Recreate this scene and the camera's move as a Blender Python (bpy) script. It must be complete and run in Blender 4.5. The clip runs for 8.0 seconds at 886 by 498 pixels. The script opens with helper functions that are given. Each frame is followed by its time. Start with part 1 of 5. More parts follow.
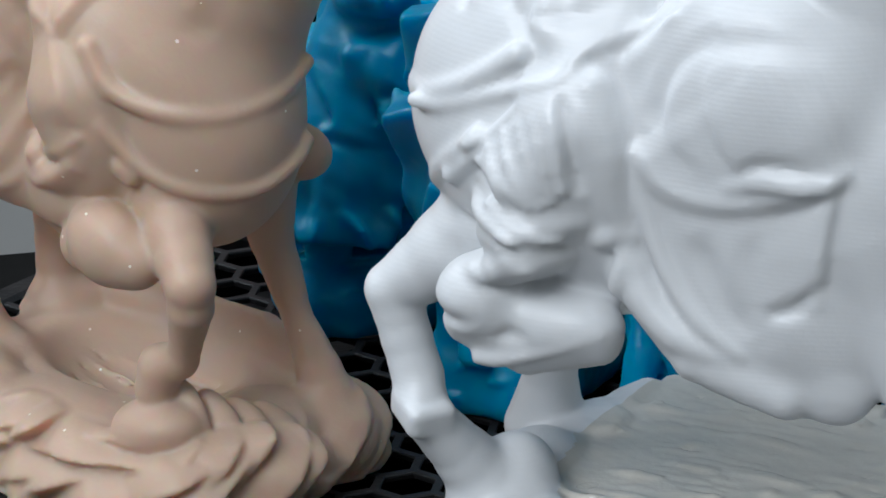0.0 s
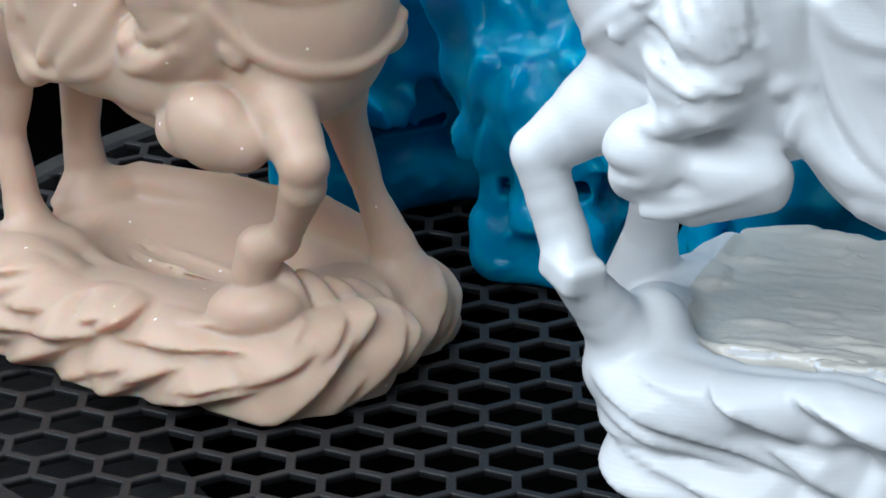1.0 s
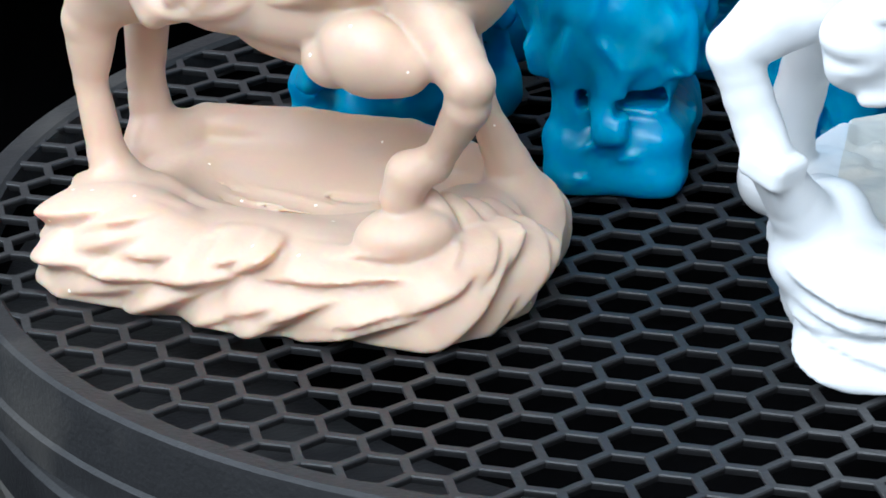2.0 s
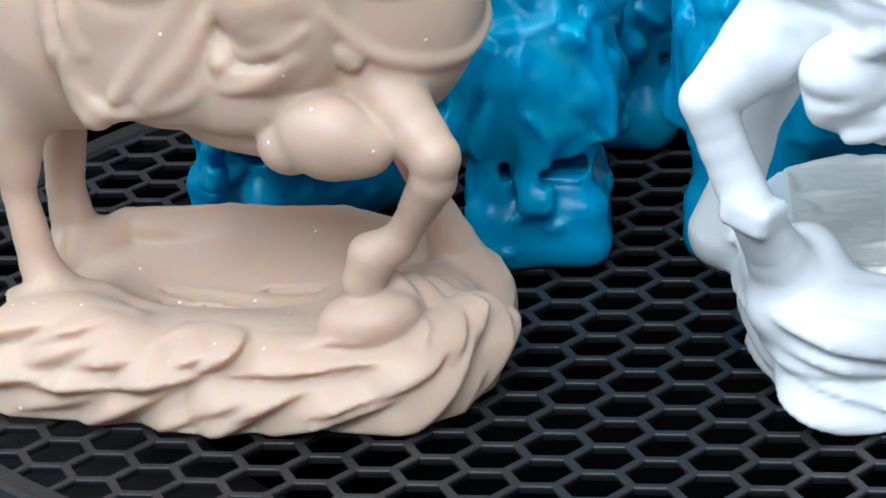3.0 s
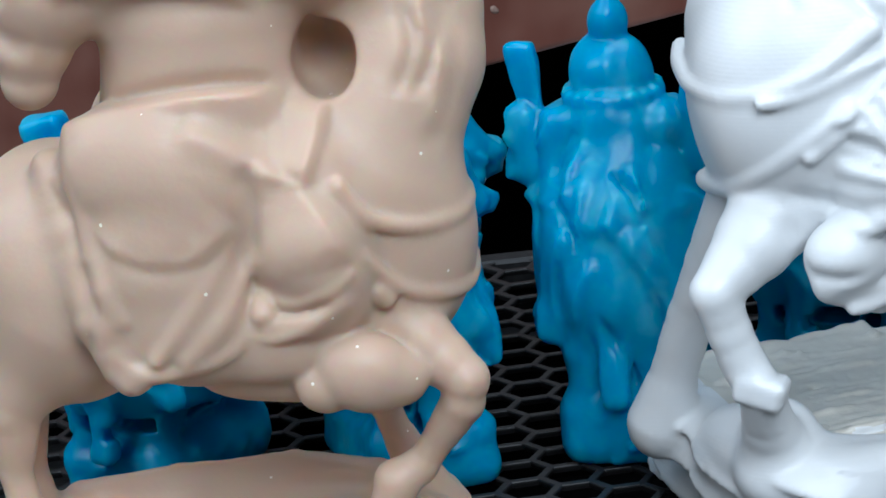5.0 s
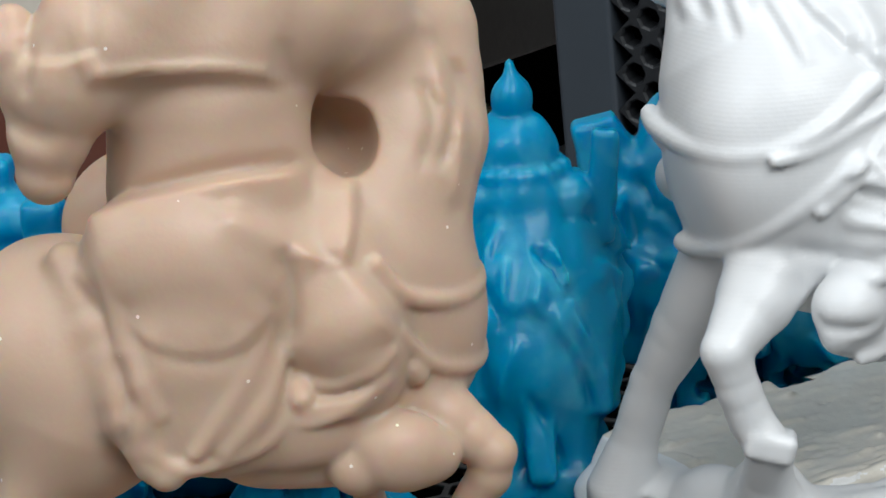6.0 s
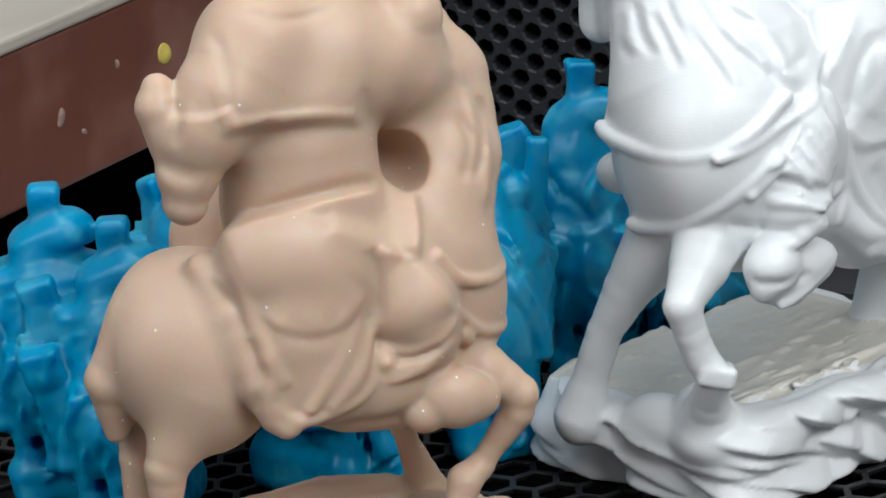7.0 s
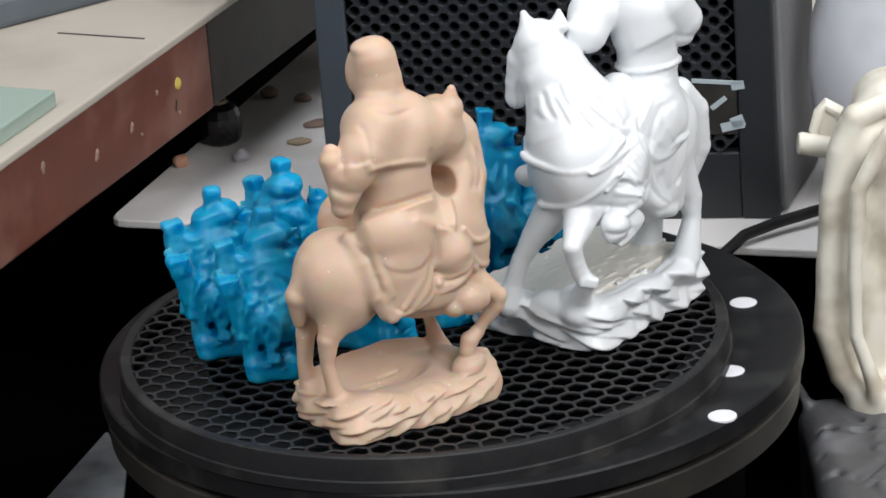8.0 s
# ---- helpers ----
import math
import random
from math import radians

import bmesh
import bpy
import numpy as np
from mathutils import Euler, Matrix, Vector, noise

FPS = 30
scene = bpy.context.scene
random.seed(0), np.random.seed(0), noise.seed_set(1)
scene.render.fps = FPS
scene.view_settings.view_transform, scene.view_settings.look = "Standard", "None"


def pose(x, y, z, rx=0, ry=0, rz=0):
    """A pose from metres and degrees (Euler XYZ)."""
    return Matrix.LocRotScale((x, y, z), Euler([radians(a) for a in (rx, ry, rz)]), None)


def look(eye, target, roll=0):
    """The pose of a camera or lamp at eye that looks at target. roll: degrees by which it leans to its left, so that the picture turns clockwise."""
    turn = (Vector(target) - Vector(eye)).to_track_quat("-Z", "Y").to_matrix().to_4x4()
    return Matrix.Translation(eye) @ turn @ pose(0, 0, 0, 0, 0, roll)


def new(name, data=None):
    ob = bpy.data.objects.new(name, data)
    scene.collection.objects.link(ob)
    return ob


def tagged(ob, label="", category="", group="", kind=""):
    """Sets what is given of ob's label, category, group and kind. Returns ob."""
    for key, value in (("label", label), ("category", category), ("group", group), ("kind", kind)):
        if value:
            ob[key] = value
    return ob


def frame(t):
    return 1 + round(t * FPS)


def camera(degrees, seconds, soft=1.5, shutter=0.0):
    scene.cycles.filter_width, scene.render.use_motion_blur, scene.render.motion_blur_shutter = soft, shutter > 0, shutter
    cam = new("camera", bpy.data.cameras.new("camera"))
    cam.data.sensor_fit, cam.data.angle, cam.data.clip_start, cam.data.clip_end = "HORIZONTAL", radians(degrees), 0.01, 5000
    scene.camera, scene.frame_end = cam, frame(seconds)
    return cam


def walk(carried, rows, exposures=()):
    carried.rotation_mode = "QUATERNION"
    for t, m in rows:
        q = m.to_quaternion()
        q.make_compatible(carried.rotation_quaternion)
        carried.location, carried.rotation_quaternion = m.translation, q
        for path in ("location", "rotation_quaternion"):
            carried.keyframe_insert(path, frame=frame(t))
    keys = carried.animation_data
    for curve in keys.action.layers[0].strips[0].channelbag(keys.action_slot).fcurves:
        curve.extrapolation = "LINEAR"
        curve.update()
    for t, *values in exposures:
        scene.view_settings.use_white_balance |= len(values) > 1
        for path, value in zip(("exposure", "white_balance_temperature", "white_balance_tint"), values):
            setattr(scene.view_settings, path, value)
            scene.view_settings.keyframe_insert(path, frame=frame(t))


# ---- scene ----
cam = camera(13.0, 8.0, soft=1.7)
PATH = [
    (0, (0.41299, -0.09987, 0.17479), (0.06162, -0.03176, 0.04710), -1.30),
    (0.5, (0.41034, -0.13910, 0.17614), (0.06927, -0.04187, 0.03972), -1.54),
    (1, (0.39848, -0.17428, 0.17234), (0.06539, -0.05180, 0.03646), -1.42),
    (1.2, (0.39529, -0.18217, 0.16858), (0.06350, -0.05568, 0.03328), -1.80),
    (1.5, (0.38172, -0.21559, 0.16781), (0.06178, -0.06654, 0.02703), -1.61),
    (2, (0.35603, -0.25766, 0.16933), (0.05431, -0.07492, 0.02804), -2.11),
    (3.3, (0.32534, -0.30207, 0.16275), (0.05029, -0.07233, 0.03640), -5.15),
    (3.5, (0.32364, -0.31238, 0.16413), (0.05328, -0.07532, 0.04124), -5.39),
    (4, (0.30910, -0.34183, 0.16719), (0.05654, -0.08379, 0.04877), -5.73),
    (4.5, (0.28866, -0.37176, 0.17190), (0.05698, -0.09286, 0.05814), -6.06),
    (6, (0.15828, -0.44703, 0.17359), (0.03712, -0.10195, 0.07041), -5.43),
    (6.5, (0.12707, -0.46761, 0.18111), (0.03273, -0.11452, 0.07711), -5.63),
    (7, (0.10982, -0.58941, 0.22703), (0.04620, -0.23267, 0.11256), -6.07),
    (7.5, (0.06911, -0.82128, 0.30269), (0.03925, -0.46121, 0.18494), -5.83),
    (8, (0.01306, -1.10887, 0.46084), (0.01145, -0.75500, 0.32237), -4.37),
]
EXPOSURES = [
    (0.0, -0.45, 5850, 8), (0.5, -0.14, 5750, 6), (1.0, 0.0, 5600, 6), (1.5, 0.3, 5600, 8), (2.0, 0.75, 5500, 6), (2.3, 0.75, 5500, 6),
    (3.4, 0.0, 5350, 4), (4.0, -0.09, 5250, 4), (4.5, -0.09, 5250, 4), (6.0, -0.3, 6250, 8), (6.5, -0.33, 6300, 8), (7.0, -0.25, 6200, 8), (7.5, -0.25, 6300, 9), (8.0, -0.02, 6350, 11),
]
walk(cam, [(t, look(eye, target, roll)) for t, eye, target, roll in PATH], EXPOSURES)

# ---- world and lamps ----
world = bpy.data.worlds.new("room_world")
scene.world = world
world.use_nodes = True
world.node_tree.nodes["Background"].inputs[0].default_value = (0.75, 0.82, 0.9, 1)
world.node_tree.nodes["Background"].inputs[1].default_value = 0.25
scene.view_settings.exposure = 0.0

MM = 0.001


def area_lamp(name, eye, target, w, h, watts, colour):
    data = bpy.data.lights.new(name, "AREA")
    data.shape, data.size, data.size_y, data.energy, data.color = "RECTANGLE", w, h, watts, colour
    ob = new(name, data)
    ob.matrix_world = look(eye, target)
    return ob


# Two fill lights added in front, well below the ceiling, with no known source.
area_lamp("fill_and_ceiling_light", (0.86, -0.98, 1.05), (0.02, 0, 0.02), 1.1, 0.6, 24, (1.0, 0.99, 0.97))
area_lamp("fill_and_ceiling_light", (-0.72, -1.06, 1.08), (0, 0, 0.02), 1.1, 0.6, 12, (0.95, 0.98, 1.0))
# Overhead light just under the ceiling.
area_lamp("fill_and_ceiling_light", (0.1, 0.0, 1.62), (0.1, 0.0, 0), 0.9, 0.9, 13, (0.97, 0.99, 1.0))

# ---- materials ----


def material(name, colour, rough=0.5, metal=0.0, vary=0.08, scale=60.0, bump=0.0, bump_scale=400.0, sss=0.0, trans=0.0,
             spec=0.5, second=None, second_scale=20.0, radius=(1.0, 0.5, 0.3), sss_scale=0.002, layers=0.0, coat=0.0, rough_vary=0.1, specks=0.0, edge=(0.5, 0.68)):
    m = bpy.data.materials.new(name)
    m.use_nodes = True
    nt = m.node_tree
    N, L = nt.nodes, nt.links
    p = N["Principled BSDF"]
    tc = N.new("ShaderNodeTexCoord")
    n1 = N.new("ShaderNodeTexNoise")
    n1.inputs["Scale"].default_value, n1.inputs["Detail"].default_value = scale, 5
    L.new(tc.outputs["Object"], n1.inputs["Vector"])
    n2 = N.new("ShaderNodeTexNoise")
    n2.inputs["Scale"].default_value, n2.inputs["Detail"].default_value = second_scale, 6 if edge[1] < 0.65 else 3
    L.new(tc.outputs["Object"], n2.inputs["Vector"])
    ramp = N.new("ShaderNodeMix")
    ramp.data_type = "RGBA"
    a = [max(0.0, c * (1 - vary)) for c in colour]
    b = [min(1.0, c * (1 + vary)) for c in colour]
    ramp.inputs["A"].default_value, ramp.inputs["B"].default_value = (*a, 1), (*b, 1)
    L.new(n1.outputs["Fac"], ramp.inputs["Factor"])
    out = ramp.outputs["Result"]
    if second:
        mix = N.new("ShaderNodeMix")
        mix.data_type = "RGBA"
        mix.inputs["B"].default_value = (*second, 1)
        cr = N.new("ShaderNodeValToRGB")
        cr.color_ramp.elements[0].position, cr.color_ramp.elements[1].position = edge
        L.new(n2.outputs["Fac"], cr.inputs["Fac"])
        L.new(cr.outputs["Color"], mix.inputs["Factor"])
        L.new(out, mix.inputs["A"])
        out = mix.outputs["Result"]
    if specks:
        vo = N.new("ShaderNodeTexVoronoi")
        vo.inputs["Scale"].default_value = specks
        L.new(tc.outputs["Object"], vo.inputs["Vector"])
        small = N.new("ShaderNodeMath")
        small.operation, small.inputs[1].default_value = "LESS_THAN", 0.05
        L.new(vo.outputs["Distance"], small.inputs[0])
        sp = N.new("ShaderNodeMix")
        sp.data_type = "RGBA"
        sp.inputs["B"].default_value = (0.92, 0.86, 0.78, 1)
        L.new(small.outputs["Value"], sp.inputs["Factor"])
        L.new(out, sp.inputs["A"])
        out = sp.outputs["Result"]
    L.new(out, p.inputs["Base Color"])
    mr = N.new("ShaderNodeMapRange")
    mr.inputs["To Min"].default_value, mr.inputs["To Max"].default_value = max(0.02, rough - rough_vary), min(1, rough + rough_vary)
    L.new(n2.outputs["Fac"], mr.inputs["Value"])
    L.new(mr.outputs["Result"], p.inputs["Roughness"])
    p.inputs["Metallic"].default_value = metal
    p.inputs["Specular IOR Level"].default_value = spec
    p.inputs["Coat Weight"].default_value = coat
    p.inputs["Transmission Weight"].default_value = trans
    if sss:
        p.inputs["Subsurface Weight"].default_value = sss
        p.inputs["Subsurface Radius"].default_value = radius
        p.inputs["Subsurface Scale"].default_value = sss_scale
    last = None
    if bump:
        n3 = N.new("ShaderNodeTexNoise")
        n3.inputs["Scale"].default_value, n3.inputs["Detail"].default_value = bump_scale, 4
        L.new(tc.outputs["Object"], n3.inputs["Vector"])
        bp = N.new("ShaderNodeBump")
        bp.inputs["Strength"].default_value, bp.inputs["Distance"].default_value = bump, 0.0004
        L.new(n3.outputs["Fac"], bp.inputs["Height"])
        last = bp
    if layers:
        w = N.new("ShaderNodeTexWave")
        w.bands_direction = "Z"
        w.inputs["Scale"].default_value, w.inputs["Distortion"].default_value = 620.0, 0.8
        w.inputs["Detail"].default_value = 2
        L.new(tc.outputs["Object"], w.inputs["Vector"])
        bw = N.new("ShaderNodeBump")
        bw.inputs["Strength"].default_value, bw.inputs["Distance"].default_value = layers, 0.0003
        L.new(w.outputs["Fac"], bw.inputs["Height"])
        if last:
            L.new(last.outputs["Normal"], bw.inputs["Normal"])
        last = bw
    if last:
        L.new(last.outputs["Normal"], p.inputs["Normal"])
    return m


PEACH = material("peach_resin", (0.59, 0.426, 0.318), 0.46, spec=0.45, vary=0.06, scale=80, bump=0.12, bump_scale=900, sss=0.6,
                 radius=(1.0, 0.36, 0.14), sss_scale=0.0034, specks=230)
WHITE = material("white_resin", (0.75, 0.765, 0.78), 0.4, vary=0.05, scale=90, bump=0.1, bump_scale=700, layers=0.024, sss=0.12, radius=(0.8, 0.9, 1.0), sss_scale=0.002)
GREYRES = material("grey_clear_resin", (0.62, 0.595, 0.535), 0.3, vary=0.1, scale=160, bump=0.45, bump_scale=350, layers=0.018)
# The paler second colour imitates highlights and light in translucent edges.
BLUE = material("blue_resin", (0.002, 0.31, 0.55), 0.36, spec=0.4, vary=0.22, scale=110, bump=0.35, bump_scale=380, sss=0.8,
                radius=(0.12, 0.6, 1.0), sss_scale=0.006, second=(0.04, 0.40, 0.62), second_scale=120, edge=(0.56, 0.66), trans=0.12)
BLACK = material("black_plastic", (0.011, 0.011, 0.012), 0.4, spec=0.25, vary=0.3, scale=200, bump=0.2, bump_scale=1500,
                 second=(0.022, 0.022, 0.022), second_scale=60)
RIM = material("worn_black_rim", (0.015, 0.015, 0.016), 0.5, spec=0.3, vary=0.3, scale=300, bump=0.25, bump_scale=1500,
               second=(0.035, 0.033, 0.031), second_scale=70)
# Lighter and browner than the ring: a lamp's reflection painted into the plastic.
HOUSING = material("reflection_brown_plastic", (0.030, 0.028, 0.025), 0.35, vary=0.25, scale=120, bump=0.15, bump_scale=1200, second=(0.055, 0.05, 0.042), second_scale=35)
GRILLE = material("grille_plastic", (0.02, 0.02, 0.021), 0.42, spec=0.32, vary=0.25, scale=250, bump=0.15, bump_scale=1200)
# Near black without gloss: the shade of recesses and gaps put into the colour.
DEEP_SHADE = material("deep_shade_black", (0.002, 0.002, 0.0022), 0.95, vary=0.2, scale=80, spec=0.02)
DOT = material("white_sticker", (0.75, 0.74, 0.78), 0.5, vary=0.04)
CASE = material("case_black", (0.018, 0.02, 0.023), 0.42, vary=0.2, scale=120, bump=0.2, bump_scale=1200)
CASESIDE = material("case_grey", (0.16, 0.16, 0.165), 0.5, vary=0.15, scale=40, bump=0.1)
BOARD = material("dusty_white_board", (0.80, 0.77, 0.76), 0.6, vary=0.06, scale=50, bump=0.1, second=(0.50, 0.44, 0.39), second_scale=11)
REDWOOD = material("red_brown_laminate", (0.15, 0.052, 0.036), 0.45, vary=0.3, scale=60, bump=0.2, second=(0.22, 0.105, 0.078), second_scale=32)
TABLETOP = material("cream_table_top", (0.47, 0.42, 0.36), 0.5, vary=0.08, scale=40, bump=0.1, second=(0.38, 0.34, 0.29), second_scale=18)
GLASS = material("green_glass", (0.30, 0.38, 0.33), 0.15, vary=0.06, scale=40)
BOTTLE = material("black_glass", (0.012, 0.013, 0.015), 0.2, vary=0.3, scale=90, second=(0.03, 0.03, 0.03), second_scale=120)
TAN = material("tan_dirt", (0.42, 0.33, 0.23), 0.8, vary=0.2, scale=200, bump=0.4)
ORANGE = material("orange_stone", (0.62, 0.33, 0.22), 0.7, vary=0.15, scale=300, bump=0.3)
LILAC = material("lilac_stone", (0.5, 0.46, 0.5), 0.6, vary=0.1, scale=300, bump=0.3)
PINKSTONE = material("brown_stone", (0.30, 0.21, 0.17), 0.8, vary=0.25, scale=300, bump=0.4)
CASEBLUE = material("slate_paint", (0.045, 0.055, 0.068), 0.45, vary=0.12, scale=60, bump=0.1)
GLUE = material("old_glue", (0.016, 0.014, 0.012), 0.6, vary=0.4, scale=200, bump=0.4, second=(0.03, 0.026, 0.022), second_scale=120)
SCRAP = material("sticker_paper", (0.38, 0.44, 0.47), 0.5, vary=0.1, scale=200)
# Dark brown for painted shade on the table edge, also for seam and scratch.
SHADE_AND_MARKS = material("shade_and_mark_laminate", (0.022, 0.017, 0.014), 0.5, vary=0.3, scale=60, bump=0.2, second=(0.04, 0.03, 0.025), second_scale=40)
YELLOW = material("yellow_chip", (0.58, 0.46, 0.10), 0.6, vary=0.15, scale=300, bump=0.3)
SCUFF = material("pale_scuff", (0.27, 0.18, 0.145), 0.7, vary=0.2, scale=300, bump=0.3)
BAR = material("blue_grey_metal", (0.12, 0.14, 0.16), 0.45, metal=0.4, vary=0.2, scale=80, bump=0.2)
POT = material("pale_grey_plastic", (0.60, 0.61, 0.65), 0.5, vary=0.06, scale=40, bump=0.1, second=(0.42, 0.42, 0.44), second_scale=22)
CREAM = material("cream_plastic", (0.80, 0.76, 0.66), 0.45, vary=0.06, scale=60, bump=0.2, second=(0.52, 0.46, 0.36), second_scale=45)
BAG = material("dark_plastic_film", (0.085, 0.085, 0.09), 0.35, vary=0.3, scale=60, bump=0.4, bump_scale=200, second=(0.17, 0.17, 0.18), second_scale=40)
CLOTH = material("grey_cloth", (0.5, 0.52, 0.55), 0.8, vary=0.1, scale=60, bump=0.5, bump_scale=300, second=(0.24, 0.25, 0.27), second_scale=30)
FLOOR = material("dark_floor", (0.03, 0.03, 0.03), 0.8, spec=0.1, vary=0.3, scale=12)
WALL = material("plain_wall", (0.72, 0.72, 0.70), 0.8, vary=0.05, scale=3)

# ---- mesh helpers ----


def mesh_object(name, verts, faces, mat, smooth=False, parent=None):
    me = bpy.data.meshes.new(name)
    me.from_pydata([tuple(v) for v in verts], [], [tuple(f) for f in faces])
    me.materials.append(mat)
    if smooth:
        me.polygons.foreach_set("use_smooth", [True] * len(me.polygons))
    me.update()
    ob = new(name, me)
    ob.parent = parent
    return ob


def part(name, bm, mat, parent=None, label="", smooth=False):
    me = bpy.data.meshes.new(name)
    bm.to_mesh(me)
    bm.free()
    me.materials.append(mat)
    if smooth:
        me.polygons.foreach_set("use_smooth", [True] * len(me.polygons))
        me.set_sharp_from_angle(angle=radians(32))
    ob = new(name, me)
    ob.parent = parent
    if label:
        tagged(ob, label)
    return ob


def empty(name, x, y, z, rz=0.0):
    ob = new(name)
    ob.matrix_world = pose(x * MM, y * MM, z * MM, 0, 0, rz)
    return ob


def bm_box(cx, cy, cz, sx, sy, sz, bevel=0.0, rot=None):
    bm = bmesh.new()
    bmesh.ops.create_cube(bm, size=1.0)
    for v in bm.verts:
        v.co = Vector((v.co.x * sx, v.co.y * sy, v.co.z * sz)) * MM
    if bevel:
        bmesh.ops.bevel(bm, geom=bm.edges[:], offset=bevel * MM, segments=3, affect="EDGES", profile=0.5)
    if rot is not None:
        bmesh.ops.transform(bm, matrix=rot, verts=bm.verts)
    bmesh.ops.translate(bm, vec=Vector((cx, cy, cz)) * MM, verts=bm.verts)
    return bm


def bm_lathe(profile, n=128, cx=0.0, cy=0.0):
    """A turned body from (radius, height) pairs in millimetres, round the upright through (cx, cy)."""
    bm = bmesh.new()
    rings = []
    for r, z in profile:
        if r < 1e-6:
            rings.append([bm.verts.new((cx * MM, cy * MM, z * MM))])
        else:
            rings.append([bm.verts.new(((cx + r * math.cos(a)) * MM, (cy + r * math.sin(a)) * MM, z * MM))
                          for a in (2 * math.pi * k / n for k in range(n))])
    for a, b in zip(rings, rings[1:]):
        for k in range(n):
            q = [a[k % len(a)], a[(k + 1) % len(a)], b[(k + 1) % len(b)], b[k % len(b)]]
            q = list(dict.fromkeys(q))
            if len(q) > 2:
                bm.faces.new(q)
    bmesh.ops.recalc_face_normals(bm, faces=bm.faces[:])
    return bm


def bm_tube(points, radii, n=14):
    """A round tube along points (mm)."""
    bm = bmesh.new()
    pts = [Vector(p) for p in points]
    rings = []
    up = Vector((0, 0, 1))
    for i, p in enumerate(pts):
        d = (pts[min(i + 1, len(pts) - 1)] - pts[max(i - 1, 0)]).normalized()
        s = d.cross(up)
        s = s.normalized() if s.length > 1e-4 else Vector((1, 0, 0))
        u = s.cross(d).normalized()
        r = radii[i] if isinstance(radii, (list, tuple)) else radii
        rings.append([bm.verts.new((p + r * (math.cos(a) * s + math.sin(a) * u)) * MM) for a in (2 * math.pi * k / n for k in range(n))])
    for a, b in zip(rings, rings[1:]):
        for k in range(n):
            bm.faces.new((a[k], a[(k + 1) % n], b[(k + 1) % n], b[k]))
    bm.faces.new(rings[0][::-1])
    bm.faces.new(rings[-1])
    bmesh.ops.recalc_face_normals(bm, faces=bm.faces[:])
    return bm


# ---- carved shapes: a distance field, blended from simple forms and meshed ----


def spline(pts):
    """A smooth curve through points of a plane, three steps to a stretch."""
    if len(pts) < 3:
        return [tuple(np.array(pts[0]) * (1 - f) + np.array(pts[1]) * f) for f in (0.0, 1 / 3, 2 / 3, 1.0)]
    p = np.array([(2 * pts[0][0] - pts[1][0], 2 * pts[0][1] - pts[1][1])] + list(pts) + [(2 * pts[-1][0] - pts[-2][0], 2 * pts[-1][1] - pts[-2][1])])
    return [tuple(0.5 * (2 * p[i] + (p[i + 1] - p[i - 1]) * f + (2 * p[i - 1] - 5 * p[i] + 4 * p[i + 1] - p[i + 2]) * f * f
                         + (3 * p[i] - p[i - 1] - 3 * p[i + 1] + p[i + 2]) * f ** 3)) for i in range(1, len(p) - 2) for f in (0.0, 1 / 3, 2 / 3)] + [tuple(p[-2])]


